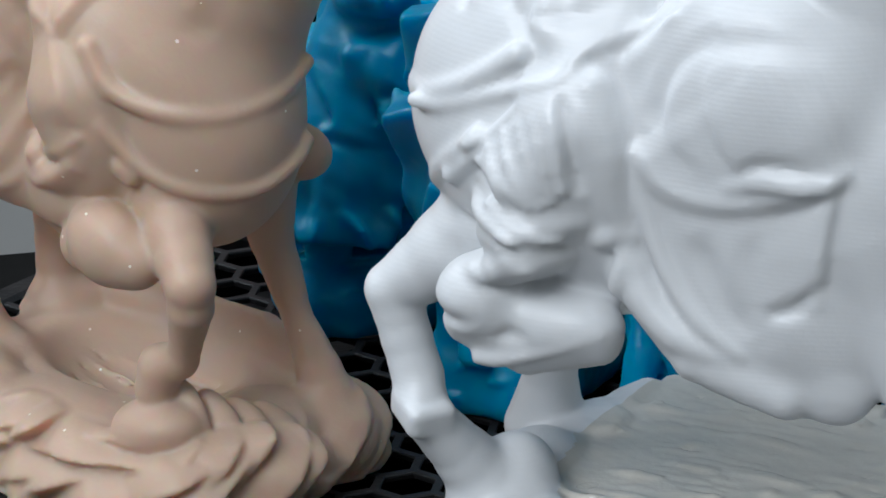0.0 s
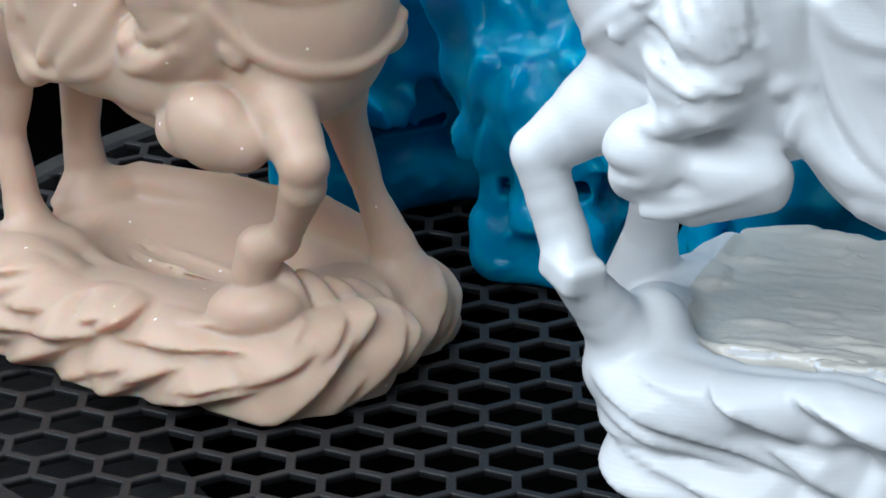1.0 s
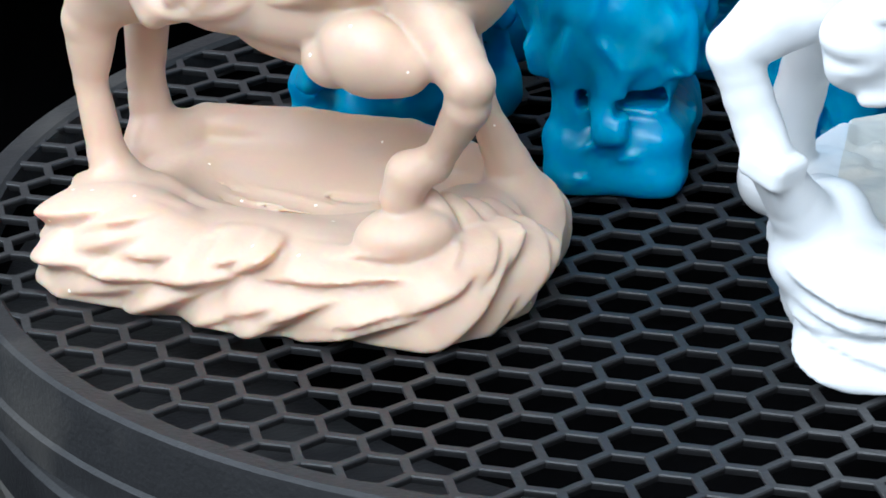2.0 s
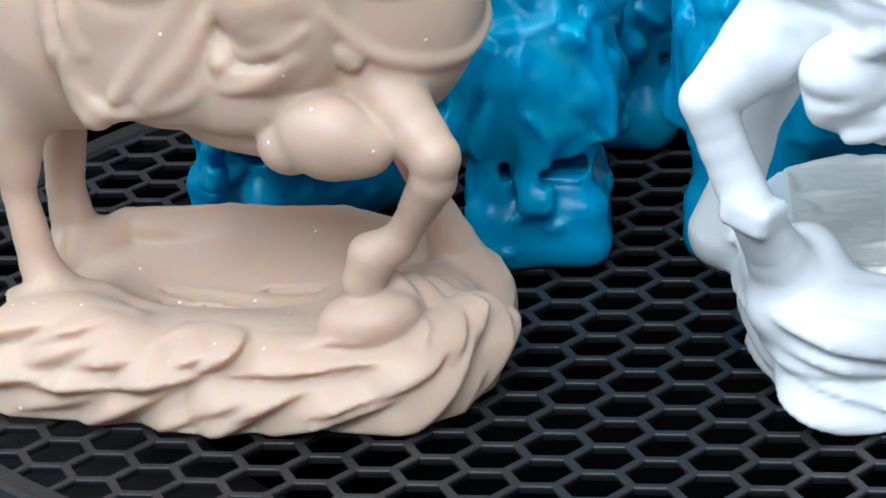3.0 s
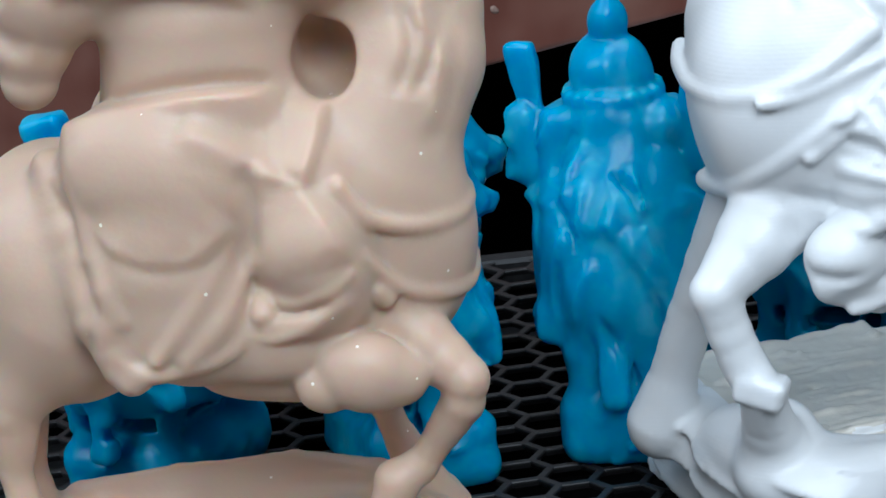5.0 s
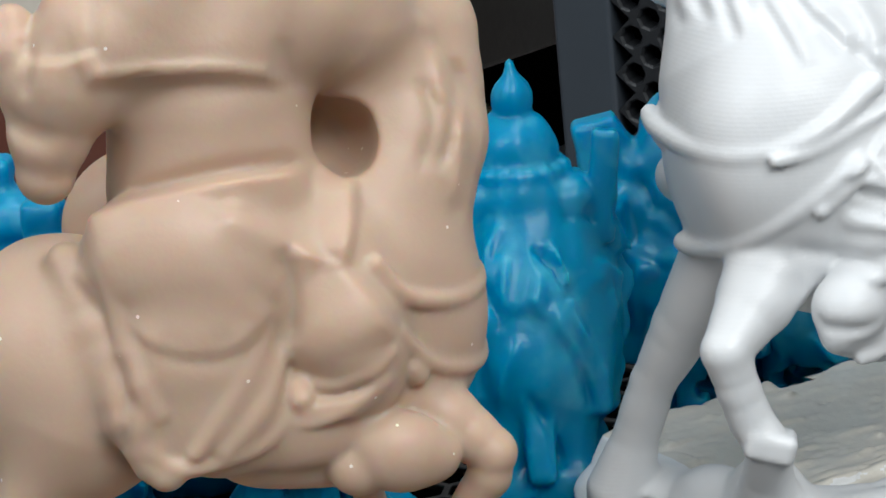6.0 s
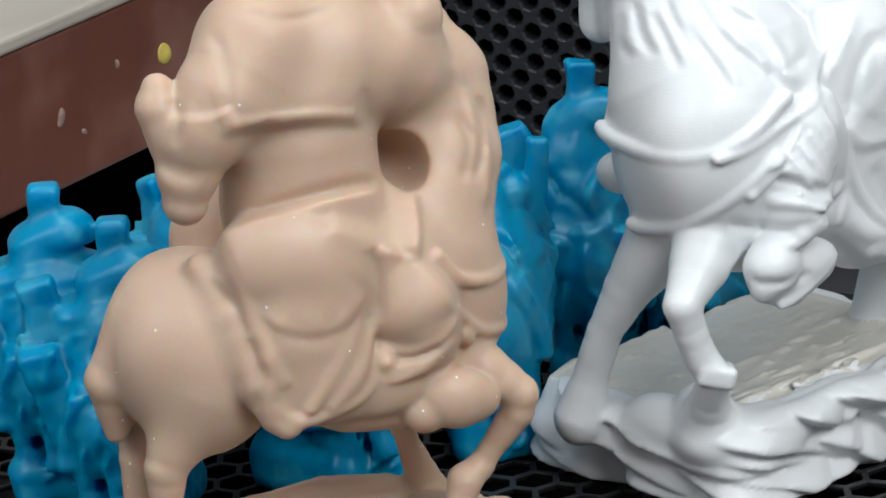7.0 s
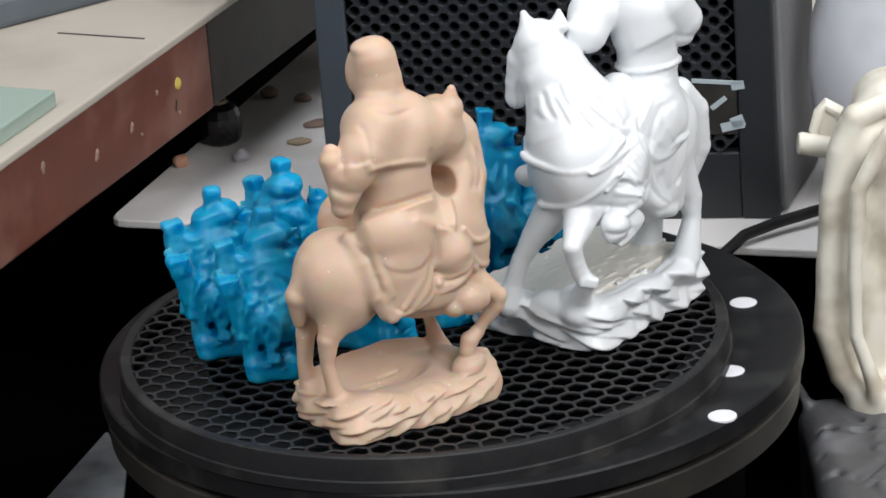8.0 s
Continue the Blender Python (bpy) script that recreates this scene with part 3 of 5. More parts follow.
def peach_rider(c):
    # thigh under the robe, flowing into the skirt
    c.lump((-1, -12.0, 57.5), (14.0, 8.6, 9.5), 2.5, (0, 16, 0))
    c.lump((0, 11.5, 55), (14.0, 7.0, 11.0), 2.5, (0, 14, 0))
    c.lump((-3.5, -14.8, 46.5), (9.6, 6.0, 11.5), 2.0, (6, 14, 0))
    c.lump((0.5, -16.2, 43.5), (6.0, 4.4, 8.4), 1.2, (0, -8, 0))
    c.lump((-1, 12.0, 43), (12.0, 5.0, 11.0), 1.5)
    # knee flap, fold below, boot
    c.lump((12.6, -14.6, 50.2), (7.4, 5.6, 7.6), 2.6, (8, 38, 0))
    c.lump((13.6, -16.0, 46.6), (6.4, 4.4, 4.2), 2.0, (0, 20, 0))
    c.limb([(11.6, -10.0, 63), (13.2, -14.6, 57), (14.2, -16.8, 50), (14.8, -17.2, 42)], [4.0, 4.4, 4.2, 3.5], 3.2)
    c.lump((10.6, -16.4, 40.8), (9.0, 4.0, 3.8), 1.6, (0, -20, 0))
    c.lump((9.0, -15.0, 37.0), (8.5, 4.8, 4.4), 1.6, (0, -10, 0))
    c.lump((8.5, -11.0, 32.8), (11, 5.5, 3.8), 1.2, (0, 6, 0))
    c.lump((17.6, -18.2, 34.0), (5.8, 3.8, 4.7), 0.6, (0, 24, 0))
    c.lump((21.0, -17.4, 32.6), (3.6, 3.2, 3.4), 0.8)
    c.lump((12.8, -17.2, 32.6), (3.6, 3.0, 3.2), 0.7)
    # hanging corner strip and tassel
    c.limb([(-16.0, -9.0, 59.0), (-13.6, -12.6, 52), (-10.8, -15.8, 42), (-9.6, -16.6, 37.0)], [2.0, 3.2, 3.8, 3.0], 2.0)
    c.lump((-8.6, -18.0, 35.6), (2.4, 2.0, 2.0), 0.8, (0, -30, 0))
    c.lump((-2.0, -15.4, 40.0), (8.4, 5.0, 6.4), 2.0, (0, 6, 0))
    c.lump((19.0, 7.6, 38.6), (5.0, 3.4, 3.2), 0.7)
    # saddle front
    c.lump((14.8, -8.0, 58.0), (5.2, 6.4, 8.6), 1.2, (0, 12, 0))
    # belted body, broad back
    c.limb([(2.3, -4.5, 57), (2.3, -4.8, 63)], [12.0, 12.2], 1.2)
    c.limb([(2.3, -4.8, 65), (2.3, -4.8, 73)], [12.2, 11.5], 0.9)
    c.lump((2.6, -4.0, 82.0), (13.6, 12.2, 10.5), 1.2)
    c.lump((3.0, -2.8, 88.6), (13.4, 10.8, 8.8), 4)
    # neck, plain head with a cap
    c.limb([(3.2, -0.8, 94.5), (3.0, -0.3, 101), (2.4, 0.0, 107)], [7.2, 6.9, 6.6], 1.2)
    c.lump((-0.5, 3.5, 103), (4.2, 4.2, 7.5), 1.2)
    c.lump((0.5, 0.5, 110.6), (4.6, 4.6, 2.6), 1.0)
    # arm held back with its cuff
    c.limb([(-4.0, -8.0, 90), (-9.6, -9.6, 84), (-13.2, -9.6, 79.5)], [7.4, 7.2, 6.4], 4.5)
    c.limb([(-13.6, -9.4, 79), (-16.0, -9.2, 73.5), (-17.0, -9.0, 69.2)], [6.0, 4.8, 3.4], 1.2)
    c.limb([(-17.2, -8.4, 78.0), (-18.8, -7.8, 83.5), (-18.6, -7.6, 85.8)], [3.8, 3.4, 2.4], 1.0)
    # sleeve held forward
    c.lump((16.5, 5.5, 69.0), (7.5, 6.5, 9.0), 1.5)
    c.lump((16.4, -6.5, 68.4), (3.8, 11.0, 4.5), 1.0, cut=True)
    c.limb([(9, -6.5, 87), (14.6, -6.0, 83.6), (18.0, -5.0, 81.5)], [8.0, 8.6, 8.2], 4)
    c.limb([(19.0, -6.5, 83), (21.0, -8.6, 89.5), (21.8, -9.6, 95.5)], [6.6, 4.2, 1.1], 2.2)


def peach_drapery(c):
    view = ((0, -15, 52), 73.2, -20.9)

    def layer(pts, amount=0.8, width=5.0, reach=14.0):
        c.etch(view, pts, 1.2 * amount, width, True, reach)

    def line(pts, amount=-0.55, width=0.9, reach=14.0):
        c.etch(view, pts, 1.25 * amount, width, False, reach)
    # coat edge over the sash, sash over the hips
    layer([(-11.8, 24.0), (-8.2, 24.5), (0.9, 24.7), (9.6, 23.9)], 0.75, 6)
    line([(-11.6, 25.0), (-8.2, 25.5), (0.9, 25.8), (9.4, 25.0)], 0.35, 0.8)
    layer([(10.4, 15.2), (-0.3, 13.8), (-8.6, 12.7), (-15.2, 11.2)], 1.2, 7)
    line([(10.2, 16.2), (-0.3, 14.9), (-8.6, 13.8), (-14.8, 12.3)], -0.7, 0.9)
    # sleeves
    line([(-11.4, 39.3), (-10.2, 35.1), (-10.1, 28.5), (-9.6, 26.5)], -0.35, 0.9)
    layer([(-9.7, 27.7), (-14.5, 27.1), (-18.6, 28.2)], 0.7, 3.0)
    line([(-22.1, 23.6), (-19.3, 20.4), (-15.4, 18.8)], -0.5, 1.2)
    line([(-18.2, 30.6), (-17.6, 27.6), (-18.6, 23.6)], -0.55, 0.9)
    line([(9.6, 29), (9.1, 26.5), (9.1, 23.6)], -0.5, 0.9)
    line([(-6.5, 41.3), (-0.9, 39.5), (6.6, 40.8)], -0.4, 0.8)
    # hips and the long sag of the robe
    layer([(-16.0, 5.6), (-13.0, 1.7), (-7.8, -3.2), (-2.6, -5.0), (2.4, -4.1), (6.5, -0.4)], 0.6, 4.0)
    line([(-6.9, -3.1), (-2.1, -4.9), (1.9, -3.2)], -0.35, 1.6)
    line([(1.0, 10.5), (6.5, 7.9), (11.0, 3.7)], 0.5, 2.0)
    # knee flap over two lower flaps, saddle flap beside the neck, round thigh
    leg = ((6, -16, 46), 80.1, -17.8)
    c.press(leg, [(4.0, 7.0), (6.4, 3.1), (7.9, 0.2)], [4.4, 6.0, 4.8], 4.8, 2.5)
    c.press(leg, [(2.1, -5.9), (6.3, -5.4), (10.1, -3.5)], [1.8, 2.3, 1.6], 1.3, 0.8)
    c.press(leg, [(0.8, -1.4), (2.7, -2.8), (5.7, -3.7), (9.2, -2.5), (11.8, -0.6)], [0.5, 0.9, 0.9, 0.5], 0.5, 0.6)
    c.press(leg, [(0.6, -7.2), (3.0, -7.4), (7.0, -6.0), (10.6, -3.6)], [0.5, 0.9, 0.5], 0.5, 0.6)
    c.etch(leg, [(2.6, 12.6), (4.2, 11.3), (8.1, 8.5), (11.1, 4.5), (12.3, 0.8)][::-1], 0.8, 4.0, True)
    c.etch(leg, [(7.8, 8.8), (9.4, 14.8), (9.8, 19.6)], 1.3, 3.5, True)
    c.etch(leg, [(1.0, 12.0), (1.6, 6.4), (0.9, 1.4)], -0.7, 1.0)
    c.etch(leg, [(1.6, -4.4), (5.8, -4.6), (9.6, -3.6)], -0.5, 0.6)
    # tassel knots
    c.press(leg, [(1.2, -3.4), (1.4, -4.6)], [1.7, 1.7], 0.2, 0.4)
    c.press(leg, [(13.9, -2.4), (14.5, -3.2)], [1.5, 1.5], 0.2, 0.4)
    # hanging band, hem and folds of the skirt
    c.press(leg, [(-18.6, 11.6), (-17.2, 5.9), (-15.9, -1.0), (-14.3, -4.6)], [0.8, 1.6, 2.0, 1.2], 1.1, 0.7)
    c.press(leg, [(-16.0, -8.1), (-12.5, -11.0), (-7.1, -10.2), (-2.8, -8.8), (0.0, -5.9)], [0.6, 1.0, 0.9, 0.8, 0.4], 0.5, 0.8)
    c.press(leg, [(-1.8, 3.0), (-6.0, -3.5), (-10.8, -9.4)], [0.3, 0.9, 0.8], 0.6, 1.2)
    c.press(leg, [(0.2, 1.0), (-3.2, -5.3), (-7.4, -9.4)], [0.3, 0.9, 0.7], 0.6, 1.2)
    # neck: strap and flowing mane
    line([(24.1, 30.7), (26.5, 25.6), (26.3, 19.8), (24.1, 14.3)], -0.5, 0.8, 24)
    line([(26.7, 27.2), (28.5, 21.2), (27.7, 13.9), (25.5, 8.4)], -0.5, 0.9, 24)
    line([(23.1, 25.1), (24.3, 20.0), (22.4, 14.4)], -0.4, 0.8, 24)
    line([(25.4, 24.0), (27.2, 18.4), (26.0, 11.0)], 0.35, 0.8, 24)
    line([(22.0, 33), (24.9, 28.5), (25.2, 22.0)], 0.35, 0.8, 24)
    # rump and tail
    line([(-11.3, -4.1), (-11.0, -11.7), (-14.5, -16.3)], -0.5, 1.0, 20)


def peach_straps(c):
    chest = ((26, -9, 46), 141.1, -18.1)
    c.press(chest, [(-13.5, 9.9), (-11.3, 5.3), (-5.9, 2.6), (0.7, 2.1), (6.3, 4.0), (9.7, 7.5), (10.6, 9.6)], [1.1], 0.3)
    c.press(chest, [(-12.6, 1.6), (-8.0, -3.4), (-2.7, -5.7), (3.4, -5.9), (7.5, -3.5), (9.2, -1.0)], [1.1], 0.3)


def peach_statuette():
    c = Clay((-40, -28, -1), (40, 26, 116), 0.42)
    rng = np.random.RandomState(4)
    c.slab((-0.6, -2.2, 4.2), (25.4, 16.0, 5.6), 4.2, 1.0)
    c.lump((2, -13.0, 3.8), (21, 6.0, 6.4), 2.0)
    c.lump((-18, -9.5, 4), (8, 8, 7), 2.0)
    c.lump((-14, -14.5, 4.6), (12, 4.6, 7.4), 2.5, (0, 8, -12))
    c.lump((6, -16.0, 4.0), (11, 4.2, 5.4), 2.0, (0, -10, 6))
    c.lump((23.5, -8.0, 5.0), (4.4, 9.0, 6.4), 2.0, (0, 0, -24))
    c.facets((-0.4, -2.4), 90, 14.0, 0.3, 8.6, 3.8, 5, (24.0, 0.9))
    # back wall, hollowed floor with a soft grain
    for z, r in ((11.2, 2.3), (7.5, 2.8)):
        c.limb([(-25, 4, z - 1.0), (-20, 10.6, z), (-8, 12.8, z + 0.6), (6, 12.8, z + 0.8), (16, 11.6, z - 0.6), (22, 8, z - 2.2)], [r] * 6, 1.6)
    c.lump((-3, 1.2, 22.5), (22.5, 14.0, 17.4), 0.8, (0, 3, 0), cut=True)
    for n in range(9):
        y = -6 + 1.7 * n
        c.limb([(-15, y, 7.0), (-3, y + 0.8, 5.6), (9, y - 0.4, 7.0)], [0.1, 0.3, 0.1], 0.5, cut=bool(n % 2))
    # boulder and blades of rock under the hoof
    c.lump((18.6, -13.4, 11.4), (5.8, 4.4, 3.4), 0.5, (0, -10, 15))
    for n, (x, y, z, yaw) in enumerate(((21.5, -11.5, 12.6, -66), (23.2, -8.5, 11.2, -50), (24.4, -5, 9.8, -40), (24.8, -1.5, 9, -20), (23.4, -13.4, 7.8, -60), (25.0, -8, 6.2, -44), (25.6, 1.5, 6, -10))):
        c.lump((x, y, z), (1.3, 2.4, 4.8), 0.3, (24 + 5 * n, -16, yaw))
    c.lump((20.5, 0.5, 8.6), (5.5, 7, 3.0), 1.2, (0, 14, 0))
    c.lump((23.4, 9.0, 4.2), (4.0, 5.2, 4.6), 0.6)
    peach_horse(c)
    peach_rider(c)
    peach_drapery(c)
    peach_straps(c)
    c.ripple(4.2, 0.13, 3).floor()
    me = c.mesh("rider_statuette", [PEACH])
    ob = new("rider_statuette", me)
    ob.matrix_world = pose(-9.5 * MM, -53.4 * MM, 0.3 * MM, 0, 0, 31.6)
    return tagged(ob, "peach resin statuette of a robed rider on a horse", "statuette", "resin statuettes on the grille")


def white_horse(c):
    c.lump((12, 10, 57), (18.5, 18.0, 21), 4)
    c.lump((19.4, 15.5, 59), (12.4, 10.4, 14), 3)
    c.lump((-6, 11, 54), (24, 14.0, 14), 4)
    c.lump((-20.5, 10.5, 57), (13.0, 13.4, 16.0), 4)
    # neck, head bent away, ears
    c.limb([(12.5, 7, 69), (13.5, 1, 82), (14.5, -4, 92)], [15.8, 10.6, 7.0], 4)
    c.limb([(13.8, -4.5, 91.5), (15.5, -9.0, 86), (16.2, -11.5, 79), (16.4, -12.5, 74)], [6.6, 5.4, 4.2, 3.6], 2.5)
    c.limb([(16.0, -6.5, 97), (16.5, -7.5, 101.2)], [3.0, 1.1], 1)
    c.limb([(9.6, 0.0, 97), (9.4, 0.2, 101)], [3.0, 1.1], 1)
    # planted foreleg, raised foreleg
    c.limb([(20, 6, 46), (25.4, -1.5, 34), (28.2, -5, 27), (30.0, -6.8, 20), (31.6, -8.4, 13)], [7.2, 3.9, 2.9, 2.9, 4.6], 1.6)
    c.limb([(18, 14.5, 50), (27.5, 18.0, 42.0), (33.4, 19.8, 37.6)], [7.0, 4.6, 2.9], 1.2)
    c.limb([(33.4, 19.8, 37.4), (32.0, 19.8, 32.6), (30.6, 20.0, 28.6)], [2.9, 2.7, 2.6], 0.6)
    c.limb([(30.6, 20.0, 28.6), (29.8, 20.8, 26.6)], [2.5, 2.6], 0.4)
    c.slab((29.2, 21.4, 25.6), (2.9, 2.5, 1.7), 0.8, 0.4, (0, -16, -34))
    c.lump((23.0, 14.5, 12.0), (7.5, 6.0, 4.6), 2.0)
    # hind legs
    c.limb([(-20, 15, 50), (-26.0, 18, 34), (-26.2, 18.6, 27), (-22.4, 18.6, 15)], [8.4, 3.9, 3.0, 4.6], 2.2)
    c.limb([(-22, 5, 50), (-28, 2.5, 33), (-28, 2, 26), (-25, 1, 12)], [9.0, 4.4, 3.3, 4.6], 2.2)
    # tail
    c.limb([(-34, 10, 64), (-40, 10, 56), (-41.5, 9.5, 44), (-39, 9, 34)], [4.4, 5.0, 4.6, 2.0], 1.5)


def white_rider(c):
    # broad thigh, skirt hanging over the horse's flank
    c.lump((-8.5, 17.5, 64.0), (15.0, 9.8, 12.2), 1.5, (0, 4, 0))
    c.lump((-6.0, 18.6, 47.0), (13.0, 6.6, 15.0), 2.5, (0, 16, 0))
    c.lump((-14.0, 18.4, 42.0), (7.0, 5.2, 10.0), 2.0, (0, 8, 0))
    c.limb([(3.5, 23.6, 44), (-3.0, 23.4, 37.6), (-12, 22.0, 34.6)], [1.8, 2.2, 2.0], 2.4)
    c.lump((-16.6, 19.8, 35.4), (3.4, 2.6, 3.4), 1.6, (0, 20, 0))
    # pleated guard over the shin
    c.lump((12.0, 21.0, 55), (8.0, 6.4, 10.0), 2.5, (0, 14, 0))
    c.limb([(9.5, 23.4, 60), (14, 25.0, 50)], [6.4, 5.4], 1.5)
    c.lump((13.0, 25.2, 49.6), (6.4, 5.0, 2.2), 1.4, (0, 16, 0))
    c.lump((14.8, 25.6, 45.8), (6.0, 4.8, 2.2), 1.2, (0, 16, 0))
    # boot on its sole
    c.lump((19.6, 25.6, 41.0), (4.7, 4.1, 4.4), 0.7, (0, 26, 0))
    c.limb([(21.5, 25.4, 37.6), (15, 24.4, 35.6), (7.5, 23.4, 37.0)], [2.0, 2.6, 2.0], 1.2)
    c.lump((13.5, 23.6, 38.6), (8.6, 4.4, 4.0), 1.6, (0, 4, 0))
    # bow knot
    c.lump((5.0, 25.0, 49.5), (2.4, 1.6, 1.4), 0.6, (0, 35, 0))
    c.lump((4.0, 25.0, 45.8), (1.3, 1.4, 2.8), 0.6, (0, -20, 0))
    c.lump((-20, 15.5, 60), (6.4, 5.4, 13.0), 2.0, (0, -6, 0))
    # far side
    c.lump((-5, 1.5, 60), (13, 7, 11), 2)
    c.lump((19.5, -7.5, 50.5), (3.4, 4.6, 3.4), 1.0)
    # saddle horn, waist, sash, chest
    c.lump((-4.5, 10, 73), (4.5, 7, 6), 1.5)
    c.limb([(-16.5, 12, 68), (-17, 12, 77)], [10.0, 8.6], 1.2)
    c.limb([(-17, 12, 80), (-17, 12, 84)], [9.2, 9.0], 0.7)
    c.limb([(-16.5, 11.5, 90), (-16.0, 11.5, 97)], [10.4, 10.8], 1.0)
    ring = [(-17 + 9.4 * math.cos(a), 12 + 9.4 * math.sin(a), 79 + 0.8 * math.sin(a)) for a in (2 * math.pi * n / 24 for n in range(25))]
    c.limb(ring, [0.8] * 25, 0.5)
    # sleeves and plain head
    c.limb([(-12, 4, 99), (-3, 3.0, 97), (1.5, 4.0, 93)], [7.5, 7.6, 6.6], 1.0)
    c.limb([(-20, 19, 99), (-24.5, 20, 92), (-24, 19.5, 88)], [7.0, 6.2, 4.6], 1.0)
    c.limb([(-15, 11, 106), (-14.5, 11, 116)], [7.0, 6.8], 1.5)


def white_drapery(c):
    front, flank = ((15, 15, 55), -130.1, -19.4), ((5, 22, 50), -61.6, -19.5)

    def line(view, pts, amount=-0.6, width=0.9, reach=14.0):
        c.etch(view, pts, amount, width, False, reach)

    def layer(view, pts, amount=0.8, width=4.0, reach=16.0):
        c.etch(view, pts, amount, width, True, reach)
    # chest straps
    c.press(front, [(-20.8, 8.0), (-19.4, 5.6), (-15.1, 2.6), (-9.2, 0.5), (-3.1, 0.9), (2.2, 3.4), (7.6, 8.2)], [1.25], 0.4)
    c.press(front, [(-18.8, -6.6), (-15.8, -8.7), (-10.6, -9.2), (-5.4, -7.8), (0.0, -4.7), (5.4, -0.8)], [1.2], 0.4)
    # mane
    for k, pts in enumerate(([(-15.7, 23.5), (-16.6, 20.1), (-15.0, 16.2)], [(-11.2, 23.2), (-9.7, 18.8), (-7.9, 13.4)], [(-6.6, 21.2), (-4.3, 16.7), (-2.3, 13.1), (-0.8, 9.5)],
                             [(-2.0, 19.2), (1.3, 15.5), (4.5, 11.7)], [(-13.8, 26), (-13.0, 20), (-11.4, 16.1)], [(-18.5, 30), (-18.8, 24), (-17.6, 18)], [(-9.4, 28), (-8.4, 22), (-6.0, 16.5)],
                             [(-4.6, 25), (-2.2, 19.5), (1.0, 14.0)])):
        line(front, pts, -0.5, 0.8, 20)
        line(front, [(a + 1.3, b + 0.6) for a, b in pts], 0.3, 0.9, 20)
    line(front, [(-1.6, 24.3), (2.4, 20.6), (6.6, 18.6), (9.7, 13.2)], -0.6, 0.9, 20)
    # belted coat, sleeve and skirt behind the knee
    body = ((-5, 15, 72), -138.9, -19.0)
    layer(body, [(13.4, 5.0), (4.2, 3.3), (-4.6, 2.6)], 1.1, 5, 20)
    line(body, [(-4.3, 3.4), (4.2, 4.2), (13.1, 5.9)], 0.5, 0.7, 20)
    layer(body, [(0.4, 12.8), (7.5, 15.7), (15.0, 18.7)], 1.2, 5, 20)
    layer(body, [(-16.0, 13.2), (-10.4, 10.4), (-4.9, 11.3), (0.6, 13.4)], 0.8, 4, 20)
    line(body, [(15.9, 0.0), (9.6, -3.4), (8.4, -8.1), (10.1, -14.4), (13.0, -17.2)], -0.5, 1.3, 10)
    line(body, [(-2.7, 1.6), (-0.9, -4.2), (-4.2, -8.8)], -0.7, 0.9, 20)
    line(body, [(5.5, 1.5), (3.8, -4.5), (-0.6, -11.1)], 0.7, 1.2, 20)
    line(body, [(8.7, -2.0), (5.7, -8.0), (4.0, -14.0)], -0.6, 1.0, 20)
    line(body, [(16.1, -2.4), (14.6, -11.9), (12.2, -20.6)], -0.4, 1.3, 10)
    line(body, [(-14.2, 2.6), (-9.5, 1.0), (-5.1, -4.7), (-3.3, -10.9)], 0.8, 1.3, 20)
    line(body, [(3.8, -22.6), (4.3, -28.6), (7.1, -32.5), (10.8, -31.9), (12.8, -28.3), (11.5, -24.5)], 0.5, 1.1, 20)
    line(body, [(7.5, -22.8), (8.4, -28.1), (10.1, -30.4)], -0.4, 1.0, 20)
    # leg seen from the front: bound cuffs, knee, boot sole
    layer(front, [(7.6, 7.3), (9.9, 2.9), (6.2, -2.1), (5.2, -4.6)], 0.7, 4)
    layer(front, [(3.4, -2.3), (7.8, -3.9), (13.2, -5.6)], 0.9, 2.2, 2)
    line(front, [(3.4, -3.4), (7.8, -5.0), (13.2, -6.7)], -0.6, 0.8, 2)
    layer(front, [(3.0, -7.9), (8.4, -8.7), (13.6, -10.3)], 0.9, 2.2, 2)
    line(front, [(3.2, -5.4), (8.1, -6.6), (13.4, -8.4)], -0.45, 0.7, 2)
    line(front, [(-2.9, -10.1), (3.9, -11.4), (8.9, -14.3)], -0.6, 0.9, 2)
    line(front, [(-3.1, -12.7), (-0.9, -18.4), (5.1, -19.6), (9.9, -18.2)], -0.7, 0.8, 2)
    # reins, pleated guard and its hem, from the flank
    c.press(flank, [(-22.2, 12.5), (-18.1, 11.7), (-13.7, 12.1), (-9.9, 12.7), (-6.9, 13.1)], [1.0], 0.4)
    c.press(flank, [(-17.3, 4.7), (-15.4, 5.9), (-13.2, 8.1), (-9.9, 11.4)], [0.8], 0.3)
    layer(flank, [(-13.9, -1.2), (-12.8, -4.0), (-10.5, -5.6), (-7.9, -5.9)], 1.0, 3)
    for top, mid, low in (((-13.5, 7.5), (-12.7, 3.7), (-11.3, 1.0)), ((-12.1, 8.6), (-11.2, 4.8), (-9.5, 1.2)), ((-10.6, 9.3), (-9.5, 5.3), (-8.4, 1.2)),
                          ((-9.1, 9.8), (-8.2, 5.9), (-7.3, 1.8)), ((-7.4, 10.0), (-6.8, 6.4), (-6.2, 2.6))):
        c.press(flank, [top, mid, low], [0.4, 0.72, 0.72, 0.4], 0.2, 0.3)
    c.press(flank, [(-13.5, 1.8), (-11.6, -0.4), (-8.8, -1.7), (-6.7, -2.0)], [0.5, 0.95, 0.6], 0.2, 0.4)
